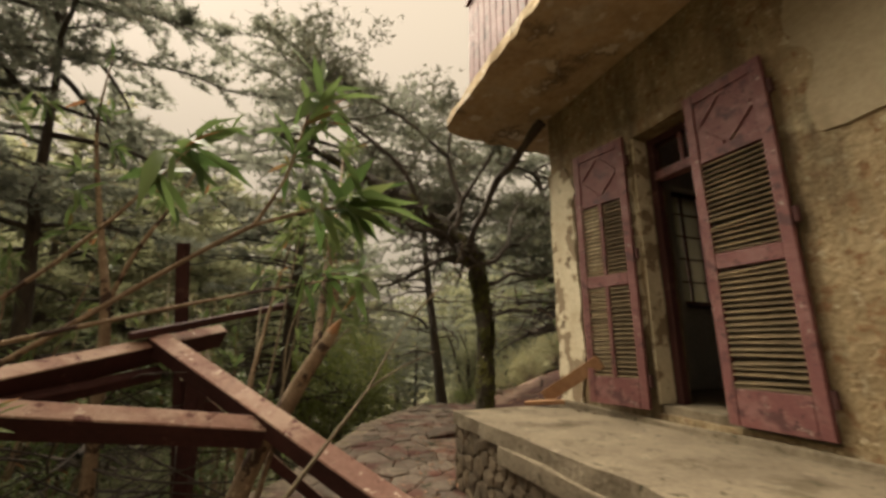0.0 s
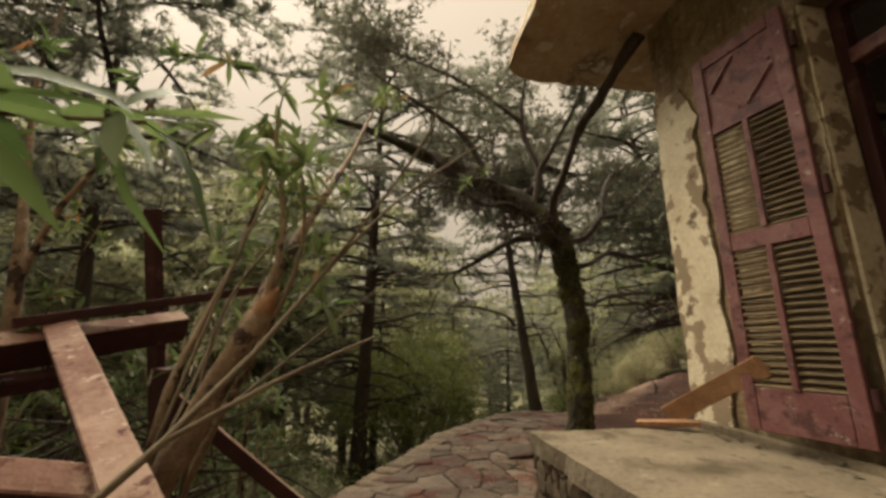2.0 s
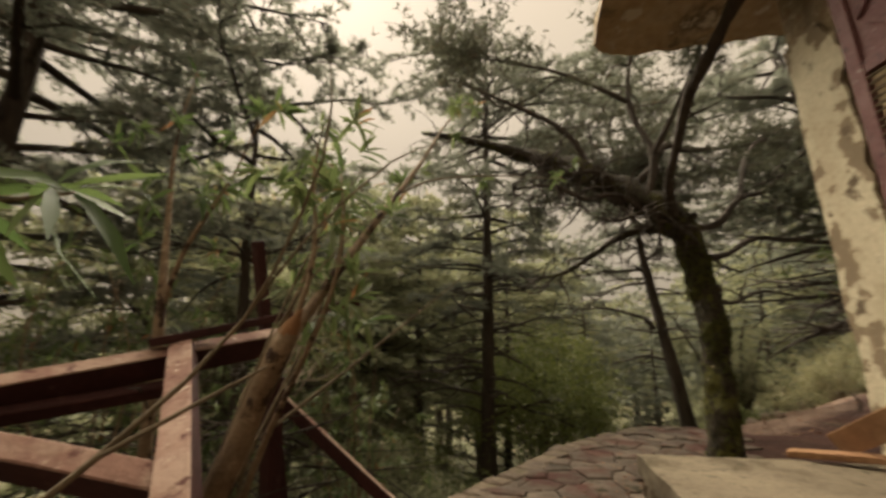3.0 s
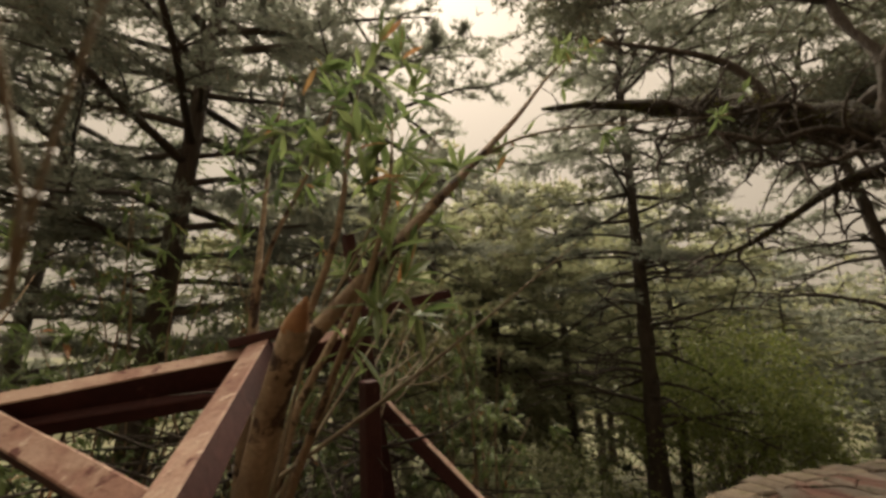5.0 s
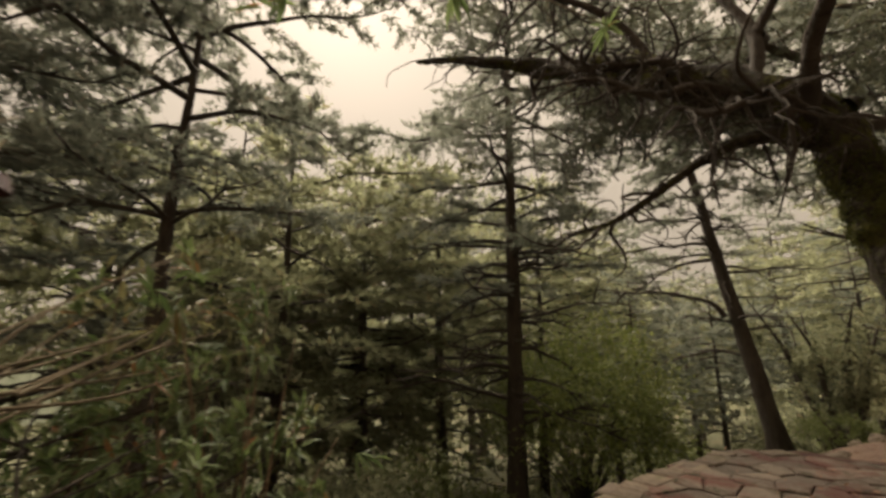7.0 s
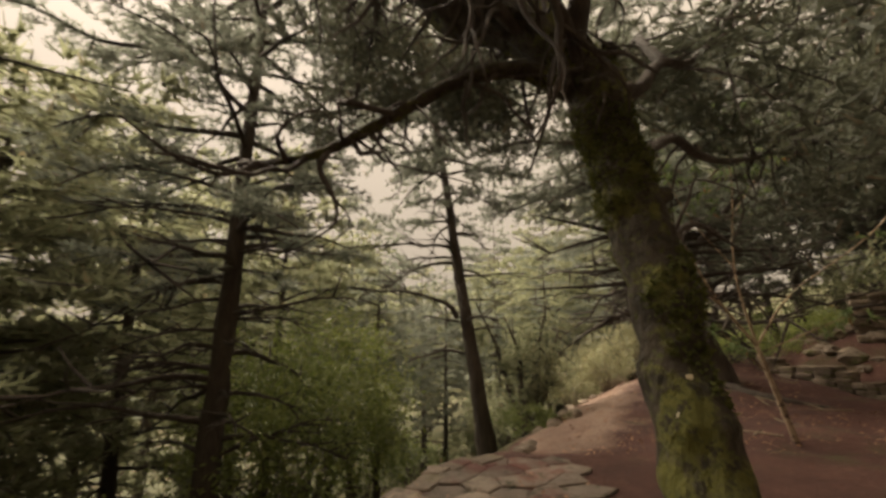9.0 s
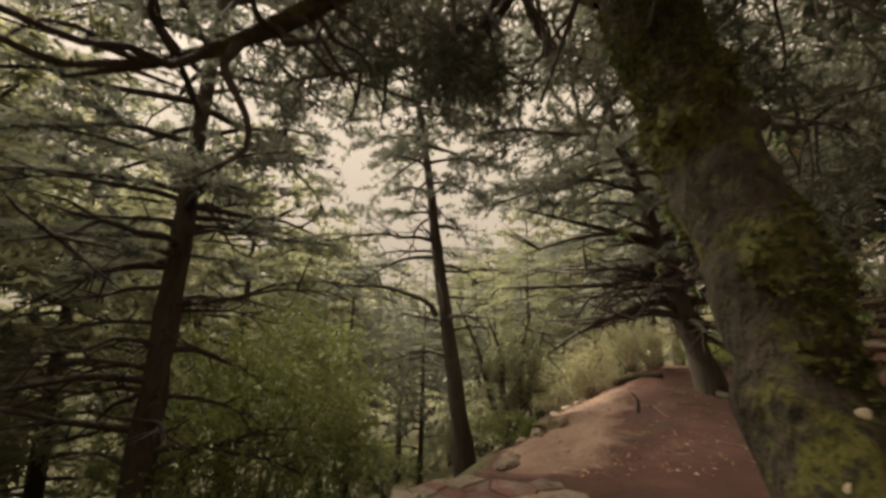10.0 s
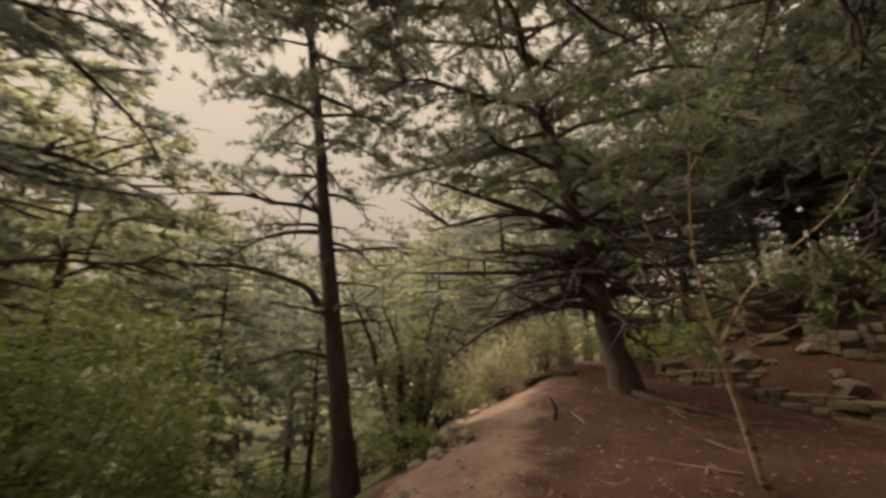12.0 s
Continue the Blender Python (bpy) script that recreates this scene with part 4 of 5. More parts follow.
for lx, lz, r in ((0.61, 1.16, 0.022), (0.655, 1.30, 0.014)):
    bm = bmesh.new()
    bmesh.ops.create_uvsphere(bm, u_segments=10, v_segments=6, radius=r)
    for vv in bm.verts:
        vv.co = Vector((vv.co.x * 1.2, vv.co.y * 0.3, vv.co.z * 0.9)) + noise.noise_vector(vv.co * 40) * 0.006 + Vector((lx, 6.56, lz))
    part("fungus", bm, M_LIME, mossy, "pale bracket of lichen on the bark")
ends = crooked_twigs(mossy, paths, rng, 130, 0.35, 1.1, M_BARK, 0.012)
crooked_twigs(mossy, [paths[0], paths[6], paths[8], paths[9], paths[1][: len(paths[1]) // 2]], rng, 60, 0.4, 0.95, M_BARK, 0.018)
# hooked dead twigs that hang from the limbs
for k in range(50):
    near_limb = k >= 22
    path = paths[(0, 1, 9, 6)[k % 4]] if near_limb else paths[-2 + k % 2]
    p = path[int(len(path) * (rng.uniform(0.15, 0.7) if near_limb else rng.uniform(0.42, 1.0))) - 1].copy()
    d, ln, pts = np.array([rng.normal(0, 0.5), rng.normal(0, 0.3), -0.75]), rng.uniform(0.4, 0.85) if near_limb else rng.uniform(0.7, 1.75), []
    for i in range(7):
        pts.append(p)
        d = unit(d + rng.normal(0, 0.42, 3) + np.array([0, 0, -0.16]))
        p = p + d * ln / 6
    s = Soup()
    s.tube(*smooth_path(pts, np.linspace(rng.uniform(0.014, 0.022) if near_limb else rng.uniform(0.03, 0.048), 0.006 if near_limb else 0.010, 7), 0.06), 6)
    link("branchlet", s.mesh("branchlet"), M_BARK, mossy)
up_paths = [p[len(p) // 2:] for p in (paths[5], paths[3], paths[2], *paths[11:16], *paths[11:16])]
ends2 = crooked_twigs(mossy, up_paths, rng, 140, 0.6, 1.9, M_BARK, 0.016)
crooked_twigs(mossy, [paths[1], paths[10], paths[8]], rng, 45, 0.5, 1.5, M_BARK, 0.018)
P, D = [], []
for e in ends2:
    for _ in range(60):
        i = rng.integers(len(e) // 3, len(e))
        P.append(e[i] + rng.normal(0, 0.16, 3))
        D.append(unit(rng.normal(0, 1, 3) * np.array([1, 1, 0.4])))
v, fc = tufts(np.array(P), np.array(D), rng, 5, 0.15, 0.013)
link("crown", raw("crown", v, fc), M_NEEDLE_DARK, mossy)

conifer("fir_tree", "tall straight fir with level dead lower limbs", at(-4.42, 11.4, -0.3), 0.36, 15.2, 0.24, 2.7, 21, (0.35, 0), tuft=0.105, blades=5, dead=34, density=1.3, tris=20000)
pine_2 = conifer("pine_tree", "slender leaning pine with sparse layered limbs", at(0.1, 14.8, -0.3), 0.42, 14.0, 0.20, 2.3, 22, (-1.6, 0.2), tuft=0.11, dead=18, density=1.0, tris=20800)
cedar = conifer("cedar_tree", "dark spreading cedar with low tangled limbs", at(5.75, 15.3, -0.5), 0.28, 11.5, 0.29, 3.6, 23, (-2.4, 0.3), tuft=0.11, dead=44, density=1.5, tris=28800)
conifer("curved_pine", "thin dark pine with a curved trunk", at(-4.3, 4.6, -0.3), 0.45, 11.0, 0.13, 2.2, 24, (-1.8, 0.5), tuft=0.10, dead=8, density=1.1, tris=20800)
conifer("pine_tree", "tall dark pine with upswept forked limbs", at(-6.6, 2.1, -0.3), 0.28, 15.0, 0.26, 3.0, 25, (0.6, 0.2), tuft=0.105, dead=18, density=1.3, tris=25600, droop=0.0)
conifer("pine_tree", "dark pine with many thin limbs", at(-8.6, 0.4, -0.3), 0.28, 15.0, 0.2, 2.8, 26, (0.2, 0.2), tuft=0.11, dead=12, density=1.2, tris=19200, droop=0.0)
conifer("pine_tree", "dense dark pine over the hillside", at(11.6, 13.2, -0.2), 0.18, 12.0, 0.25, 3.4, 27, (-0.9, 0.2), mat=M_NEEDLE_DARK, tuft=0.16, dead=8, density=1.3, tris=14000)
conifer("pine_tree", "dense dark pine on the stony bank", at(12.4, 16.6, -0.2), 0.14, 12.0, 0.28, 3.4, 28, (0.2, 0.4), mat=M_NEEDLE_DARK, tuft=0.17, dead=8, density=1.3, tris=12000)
# the cedar's long low limbs and the pine's broken snag
for tree, pts, rad in (
    (cedar, [(5.45, 15.5, 2.0), (4.9, 15.4, 2.35), (4.2, 15.3, 2.25), (2.83, 15.2, 1.7), (1.95, 15.1, 1.15)], [0.13, 0.10, 0.08, 0.045, 0.012]),
    (cedar, [(5.3, 15.5, 2.6), (4.4, 15.2, 2.9), (3.2, 15.0, 2.72), (0.9, 14.9, 2.65)], [0.09, 0.07, 0.05, 0.012]),
    (cedar, [(5.1, 15.5, 3.6), (4.2, 15.4, 4.0), (2.7, 15.3, 4.4), (1.4, 15.2, 4.7)], [0.10, 0.08, 0.05, 0.015]),
    (cedar, [(5.4, 15.5, 2.3), (6.3, 15.3, 2.9), (7.4, 15.0, 3.0), (8.8, 14.8, 3.1)], [0.09, 0.06, 0.045, 0.012]),
    (cedar, [(5.2, 15.4, 3.2), (6.0, 15.0, 4.2), (7.0, 14.6, 5.2), (8.4, 14.2, 6.0)], [0.10, 0.08, 0.05, 0.015]),
    (pine_2, [(-0.55, 14.8, 2.0), (-0.8, 14.75, 2.35), (-1.77, 14.7, 2.67), (-2.4, 14.7, 2.7), (-3.3, 14.7, 2.80)], [0.07, 0.055, 0.04, 0.03, 0.006]),
    (pine_2, [(-1.77, 14.7, 2.67), (-1.9, 14.7, 2.95), (-1.95, 14.7, 3.3)], [0.022, 0.016, 0.005]),
):
    foot = np.array(tree.matrix_world.translation)
    _, p, _ = limb(tree, [tuple(np.array(q) - foot) for q in pts], rad, M_BARK, 8, "dead_limb")
    if len(pts) > 3:
        crooked_twigs(tree, [p], np.random.default_rng(len(pts) + int(rad[0] * 1000)), 16, 0.5, 1.3, M_BARK, 0.018)

forked = thing("small_tree", "small dark many-stemmed tree beside the leaning pine", "tree", m=Matrix.Translation(at(1.15, 15.6, -0.1)))
frng = np.random.default_rng(29)
fork_paths = []
for k in range(6):
    a, r = k * 1.05 + frng.normal(0, 0.2), frng.uniform(0.6, 1.3)
    tip_ = np.array([math.cos(a) * r, math.sin(a) * r * 0.7, frng.uniform(2.2, 3.4)])
    fork_paths.append(limb(forked, [(0, 0, 0), tuple(tip_ * np.array([0.35, 0.35, 0.3])), tuple(tip_ * np.array([0.65, 0.65, 0.65]) + frng.normal(0, 0.08, 3)), tuple(tip_)], [0.09, 0.065, 0.045, 0.012], M_BARK, 8, "stem", 0.3)[1])
fork_tips = crooked_twigs(forked, fork_paths, frng, 40, 0.4, 1.0, M_BARK, 0.016)
P, D = [], []
for e in fork_tips:
    for _ in range(45):
        P.append(e[frng.integers(len(e) // 3, len(e))] + frng.normal(0, 0.13, 3))
        D.append(unit(frng.normal(0, 1, 3) * np.array([1, 1, 0.5])))
v, fc = tufts(np.array(P), np.array(D), frng, 4, 0.14, 0.018)
link("crown", raw("crown", v, fc), M_NEEDLE2, forked)

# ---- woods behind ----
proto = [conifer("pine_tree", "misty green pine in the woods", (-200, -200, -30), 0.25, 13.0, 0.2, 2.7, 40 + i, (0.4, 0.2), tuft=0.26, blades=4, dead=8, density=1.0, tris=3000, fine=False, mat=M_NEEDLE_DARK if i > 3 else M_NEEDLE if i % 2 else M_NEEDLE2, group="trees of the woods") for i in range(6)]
rng = np.random.default_rng(5)
spots = []


def plant(x, y, h, k, turn=None):
    """A tree of the woods, h metres above its own foot."""
    s = h / 13.0
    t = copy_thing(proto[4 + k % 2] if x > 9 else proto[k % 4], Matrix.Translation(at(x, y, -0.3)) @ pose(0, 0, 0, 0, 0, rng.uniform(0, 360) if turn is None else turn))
    t.scale = (s * rng.uniform(0.95, 1.15),) * 2 + (s,)
    spots.append((x, y))


for x, y, top in [(-8.2, 8.2, 7.2), (-8.4, 11.0, 6.0), (-9.8, 11.6, 8.2), (-12.2, 9.0, 9.5),
                  (-9.5, 5.2, 6.0), (-12.5, 6.5, 8.0), (-8.6, 14.5, 8.5), (-6.4, 17.0, 7.5), (-11.2, 13.0, 9.0), (-3.6, 19.5, 5.0), (-5.2, 22.0, 6.5), (-1.5, 22.0, 4.6), (-2.8, 26.0, 5.5), (1.0, 24.0, 4.5),
                  (2.6, 21.5, 5.5), (4.0, 27.0, 7.5), (1.2, 30.0, 7.0), (7.5, 20.0, 11.0), (10.5, 19.0, 11.0), (13.0, 16.5, 11.5), (9.0, 24.5, 12.0), (14.5, 20.5, 12.0), (11.5, 11.0, 11.0),
                  (16.0, 13.5, 12.0), (8.5, 31.0, 12.0), (13.0, 28.0, 13.0), (18.0, 17.5, 13.0), (-9.0, 20.0, 9.0), (-12.5, 17.5, 10.0),
                  (12.5, 9.0, 11.0), (14.5, 11.0, 12.5), (12.2, 14.8, 10.5), (15.5, 16.5, 13.0), (17.5, 11.5, 14.0), (19.0, 15.0, 14.0), (11.0, 16.6, 9.0), (11.6, 21.8, 11.0),
                  (16.8, 22.5, 14.0), (20.5, 20.0, 15.0), (3.6, 24.0, 4.6), (5.6, 25.5, 6.0), (6.6, 22.8, 5.2), (2.2, 27.0, 5.0), (-7.4, 6.4, 3.4)]:
    plant(x, y, top - land(x, y), len(spots) if x > -6 else 2 * len(spots))
for _ in range(260):
    a, d = rng.uniform(-1.15, 1.0), rng.uniform(19, 60)
    x, y = d * math.sin(a), 5 + d * math.cos(a)
    if any((x - p) ** 2 + (y - q) ** 2 < 14 for p, q in spots) or (-4 < x < 4.5 and y < 40 and y > 0) or x > 26:
        continue
    if len(spots) > 74:
        break
    gap = -0.95 < a < -0.72 or -0.16 < a < 0.03
    top = (2.5 if gap else 8.0) + d * (0.06 if gap else 0.12) + rng.uniform(-1, 1.5)
    plant(x, y, top - land(x, y), len(spots))
for p in proto:
    for o in (p, *p.children_recursive):
        bpy.data.objects.remove(o)


def shrub(name, label, base, size, seed, mat, leaves=9000, leaf=0.09, stems=9, stem_mat=None):
    """A rounded but ragged bush: stems and a shell of small leaves in clumps."""
    rng = np.random.default_rng(seed)
    bush = thing(name, label, "shrub", m=Matrix.Translation(base))
    s = Soup()
    clumps = []
    for i in range(stems * 9):
        th, ph = rng.uniform(0, 6.28), rng.uniform(0.02, 1.0) ** 0.6 * 1.75
        tip = np.array([math.cos(th) * math.sin(ph) * size[0], math.sin(th) * math.sin(ph) * size[1], size[2] * (0.55 + 0.45 * math.cos(ph))]) * rng.uniform(0.72, 1.06)
        clumps.append(tip)
        if i < stems * 3:
            s.tube(*smooth_path([np.array([rng.normal(0, 0.1), rng.normal(0, 0.1), 0]), tip * np.array([0.3, 0.3, 0.5]), tip], [0.022, 0.014, 0.005], 0.3), 5)
    tagged(link("stemwork", s.mesh("stemwork"), stem_mat or M_BARK, bush), kind="stuff")
    c = np.array(clumps)[rng.integers(len(clumps), size=leaves)]
    p = c + rng.normal(0, 0.19 * max(size[:2]) / 1.6, (leaves, 3))
    d = unit(rng.normal(0, 1, (leaves, 3)) + unit(c) * 0.7)
    v, f = lance_leaves(p, d, rng, leaf, leaf * 0.22)
    link("foliage", raw("foliage", v, f), mat, bush)
    return bush


shrub("shrub", "rounded bright green evergreen bush on the slope", at(-3.6, 13.2, -0.1), (2.0, 1.9, 4.7), 60, M_BRIGHT_SHRUB, 20000, 0.10, 16)
shrub("shrub", "low green bush at the foot of the pine", at(0.9, 14.2, -0.1), (0.55, 0.6, 0.7), 61, M_SHRUB, 2500, 0.06, 5)
for k, (x, y, w, h) in enumerate(((3.7, 17.6, 0.8, 1.3), (4.7, 17.3, 0.9, 1.7), (5.7, 18.0, 1.0, 1.5), (2.9, 19.0, 1.1, 1.4), (4.2, 19.4, 1.4, 2.2))):
    shrub("shrub", "pale twiggy grey-green bush on the low mound", at(x, y, -0.15), (w, w * 0.9, h), 162 + k, M_PALE_SHRUB, 2600, 0.08, 9, M_GREY_TWIG)
for k, (x, y, w, h) in enumerate(((7.2, 17.4, 1.0, 0.9), (8.3, 18.2, 1.2, 1.1), (9.4, 16.9, 0.8, 0.8))):
    shrub("shrub", "yellow-green low bush at the foot of the bank", at(x, y, -0.1), (w, w, h), 172 + k, M_BRIGHT_SHRUB, 2600, 0.07, 6)
shrub("shrub", "dark green undergrowth bush below the wall", at(-4.6, 7.2, -0.1), (1.7, 1.6, 2.2), 63, M_NEEDLE2, 8000, 0.09)
shrub("shrub", "dark green undergrowth bush on the slope", at(-5.6, 9.6, -0.1), (1.8, 1.7, 2.6), 64, M_SHRUB, 8000, 0.10)

# undergrowth on the slopes
low = [shrub("shrub", "dark green undergrowth bush among the trees", (-200, -200, -40), (1.0, 1.0, 1.5), 65 + i, M_SHRUB if i else M_NEEDLE2, 1150, 0.14, 4) for i in range(2)]
rng = np.random.default_rng(66)
n_low = 0
while n_low < 52:
    if n_low < 40:
        y = rng.uniform(4, 30)
        x = np.interp(y, EDGE_Y, EDGE_X) - rng.uniform(2.0, 14)
    else:
        x, y = rng.uniform(10.0, 17.0), rng.uniform(9, 26)
    if -6.5 < x and 7.5 < y < 17 and x < 6:
        continue
    s = rng.uniform(0.7, 1.4)
    t = copy_thing(low[n_low % 2], Matrix.Translation(at(x, y, -0.1)) @ pose(0, 0, 0, 0, 0, rng.uniform(0, 360)))
    t.scale = (s, s, s * rng.uniform(0.8, 1.2))
    tagged(t, group="undergrowth")
    n_low += 1
for x, y, s in ((-3.2, 2.3, 0.9), (-4.3, 3.1, 1.1), (-3.9, 1.1, 1.0), (-5.2, 2.2, 1.3), (-5.0, 0.2, 1.3), (-2.9, 3.3, 0.8), (-6.2, 3.6, 1.5), (-2.6, 1.6, 0.6), (-6.8, 1.0, 1.5), (-4.0, 4.6, 1.2), (-6.0, -0.8, 1.6), (-7.6, 2.6, 1.7), (-8.4, -0.6, 1.8), (-4.6, -1.0, 1.3), (-9.6, 1.8, 1.8), (-3.4, 0.2, 0.9), (-8.8, 4.4, 1.8), (-10.6, 3.4, 1.8)):
    t = copy_thing(low[int(s * 10) % 2], Matrix.Translation(at(x, y, -0.1)) @ pose(0, 0, 0, 0, 0, x * 77))
    t.scale = (s, s, s)
    tagged(t, group="undergrowth")
for p in low:
    for o in (p, *p.children_recursive):
        bpy.data.objects.remove(o)

# ---- distance: a wooded ridge, its mist painted as a pale glowing colour ----
m_far, ntf, bf = node_mat("far_woods_haze_glow")
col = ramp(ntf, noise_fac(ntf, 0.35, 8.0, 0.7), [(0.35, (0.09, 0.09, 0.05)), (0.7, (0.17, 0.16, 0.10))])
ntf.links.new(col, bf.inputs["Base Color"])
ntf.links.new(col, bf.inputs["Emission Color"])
# faint emission stands in for the brightness of mist
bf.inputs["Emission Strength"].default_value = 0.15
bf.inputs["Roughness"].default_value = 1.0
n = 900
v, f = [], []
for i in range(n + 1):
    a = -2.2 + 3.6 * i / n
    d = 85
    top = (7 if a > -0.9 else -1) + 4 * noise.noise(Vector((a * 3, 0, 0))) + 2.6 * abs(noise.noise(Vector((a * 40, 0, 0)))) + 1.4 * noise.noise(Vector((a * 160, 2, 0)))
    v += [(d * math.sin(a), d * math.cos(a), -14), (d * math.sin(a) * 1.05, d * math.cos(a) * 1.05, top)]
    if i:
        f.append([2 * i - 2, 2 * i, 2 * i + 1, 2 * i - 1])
structure("backdrop", "wooded ridge in the distance with mist painted as a pale glow", "backdrop", raw("backdrop", v, f), m_far)

# ---- oleander by the truss ----
oleander = thing("oleander", "straggling oleander with narrow green leaves and a broken stem", "shrub")
rng = np.random.default_rng(31)


def stem(pts, rad, mat=None, name="stem", sides=8):
    return limb(oleander, pts, rad, mat or M_STEM, sides, name, 0.15)[1]


stem([(-1.25, 2.25, 0.0), (-1.02, 2.28, 0.8), (-0.85, 2.30, 1.15), (-0.74, 2.30, 1.36), (-0.62, 2.31, 1.56)], [0.06, 0.05, 0.046, 0.042, 0.037], name="broken_stem")
long_a = stem([(-0.78, 2.30, 1.28), (-0.72, 2.33, 1.47), (-0.84, 2.85, 2.03), (-1.0, 3.6, 2.82), (-1.15, 4.2, 3.5), (-1.3, 4.9, 4.2)], [0.030, 0.028, 0.022, 0.016, 0.011, 0.005], name="branch")
long_b = stem([(-0.93, 3.25, 2.45), (-0.9, 3.7, 2.72), (-0.75, 4.6, 3.05), (-0.5, 5.5, 3.3)], [0.009, 0.008, 0.006, 0.003], M_GREY_TWIG, "branch")
long_c = stem([(-0.88, 3.05, 2.25), (-1.1, 3.4, 2.55), (-1.5, 4.0, 2.95)], [0.008, 0.006, 0.003], name="branch")
fan = np.random.default_rng(37)
for k in range(5):
    foot_ = np.array([-0.95 + fan.normal(0, 0.10), 2.36 + fan.normal(0, 0.08), 0.9 + fan.uniform(0, 0.5)])
    tip_ = foot_ + np.array([fan.uniform(-0.55, 0.5), fan.uniform(0.2, 1.2), fan.uniform(0.8, 1.9)])
    bend = (foot_ + tip_) / 2 + fan.normal(0, 0.06, 3)
    stem([tuple(foot_), tuple(bend), tuple(tip_)], [fan.uniform(0.006, 0.012), 0.007, 0.002], M_GREY_TWIG, "branch", 6)
left_a = stem([(-1.95, 2.50, 0.0), (-2.05, 2.52, 1.2), (-2.12, 2.52, 1.75), (-2.28, 2.55, 2.25), (-2.5, 2.6, 3.0), (-2.6, 2.7, 3.7)], [0.04, 0.034, 0.030, 0.018, 0.011, 0.004])
left_b = stem([(-2.11, 2.52, 1.72), (-2.0, 2.55, 2.1), (-1.85, 2.7, 2.6), (-1.75, 2.8, 3.1)], [0.018, 0.014, 0.009, 0.004], name="branch")
mid_a = stem([(-1.1, 2.40, 0.0), (-1.13, 2.45, 1.1), (-1.15, 2.60, 1.5), (-1.17, 2.76, 1.8), (-1.1, 2.9, 2.4)], [0.022, 0.018, 0.015, 0.011, 0.004])
mid_b = stem([(-1.0, 2.35, 0.6), (-0.89, 2.41, 1.08), (-0.68, 2.53, 1.7), (-0.72, 2.62, 2.05), (-0.85, 2.7, 2.4)], [0.016, 0.013, 0.010, 0.008, 0.003])
mid_c = stem([(-0.66, 2.32, 1.5), (-0.66, 2.42, 1.85), (-0.8, 2.5, 2.3), (-0.82, 2.55, 2.55)], [0.012, 0.010, 0.007, 0.003], name="branch")
arm = stem([(-2.0, 0.55, 0.7), (-1.4, 0.82, 1.15), (-1.01, 0.95, 1.45), (-0.53, 1.07, 1.82), (-0.28, 1.14, 1.90)], [0.012, 0.009, 0.0075, 0.006, 0.0035], name="branch")
arm_up = stem([(-0.53, 1.07, 1.82), (-0.47, 1.11, 1.98), (-0.44, 1.15, 2.2), (-0.41, 1.18, 2.36)], [0.0055, 0.005, 0.004, 0.002], name="branch")
arm_low = stem([(-1.5, 0.4, 1.25), (-0.89, 0.93, 1.52), (-0.6, 1.28, 1.66), (-0.31, 1.60, 1.77)], [0.008, 0.006, 0.005, 0.003], name="branch")
arm_side = stem([(-1.25, 0.7, 1.28), (-0.95, 0.82, 1.55), (-0.76, 0.88, 1.78), (-0.63, 0.93, 2.0)], [0.006, 0.005, 0.004, 0.002], name="branch")
stem([(-0.6, 1.35, 0.85), (-0.5, 1.44, 1.02), (-0.3, 1.7, 1.32), (-0.19, 1.87, 1.56), (0.05, 1.84, 1.84), (0.1, 1.8, 2.0)], [0.009, 0.008, 0.006, 0.004, 0.003, 0.001], M_GREY_TWIG, "dry_twig", 6)
stem([(-0.3, 1.7, 1.32), (-0.18, 1.78, 1.40), (-0.03, 1.82, 1.47)], [0.005, 0.004, 0.002], M_GREY_TWIG, "dry_twig", 6)
stem([(-0.19, 1.87, 1.56), (-0.05, 1.9, 1.72), (0.12, 1.95, 1.86), (0.2, 2.0, 1.9)], [0.0035, 0.003, 0.002, 0.001], M_GREY_TWIG, "dry_twig", 6)
broken = Soup()
broken.tube(np.array([(-0.625, 2.31, 1.55), (-0.607, 2.312, 1.585), (-0.58, 2.318, 1.635)]), np.array([0.038, 0.027, 0.004]), 7, 0.6)
link("torn_end", broken.mesh("torn_end"), M_PLANK, oleander, "torn orange wood of the snapped stem")
# leaf whorls: centre, the way the shoot points, leaves, leaf length
WHORLS = [
    ((-0.28, 1.14, 1.90), (1.0, 0.25, 0.05), 17, 0.19), ((-0.36, 1.12, 1.88), (0.7, 0.2, -0.5), 9, 0.16), ((-0.24, 1.15, 1.91), (0.6, 0.5, 0.6), 8, 0.15),
    ((-0.43, 1.16, 2.20), (0.5, 0.2, 0.7), 13, 0.16), ((-0.41, 1.18, 2.36), (0.1, 0.1, 1.0), 11, 0.15), ((-0.46, 1.13, 2.06), (0.0, 0.3, 0.4), 7, 0.14), ((-0.40, 1.17, 2.28), (0.7, 0.0, 0.2), 7, 0.15),
    ((-0.31, 1.60, 1.77), (0.7, 0.6, -0.3), 12, 0.17), ((-0.42, 1.48, 1.73), (0.4, 0.4, -0.7), 8, 0.15), ((-0.5, 1.4, 1.7), (-0.2, 0.3, -0.6), 4, 0.14),
    ((-0.63, 0.93, 2.00), (0.3, 0.3, 0.5), 12, 0.14), ((-0.70, 0.90, 1.90), (-0.4, 0.3, 0.2), 7, 0.13), ((-0.66, 0.92, 1.96), (0.8, 0.2, -0.2), 7, 0.14),
]
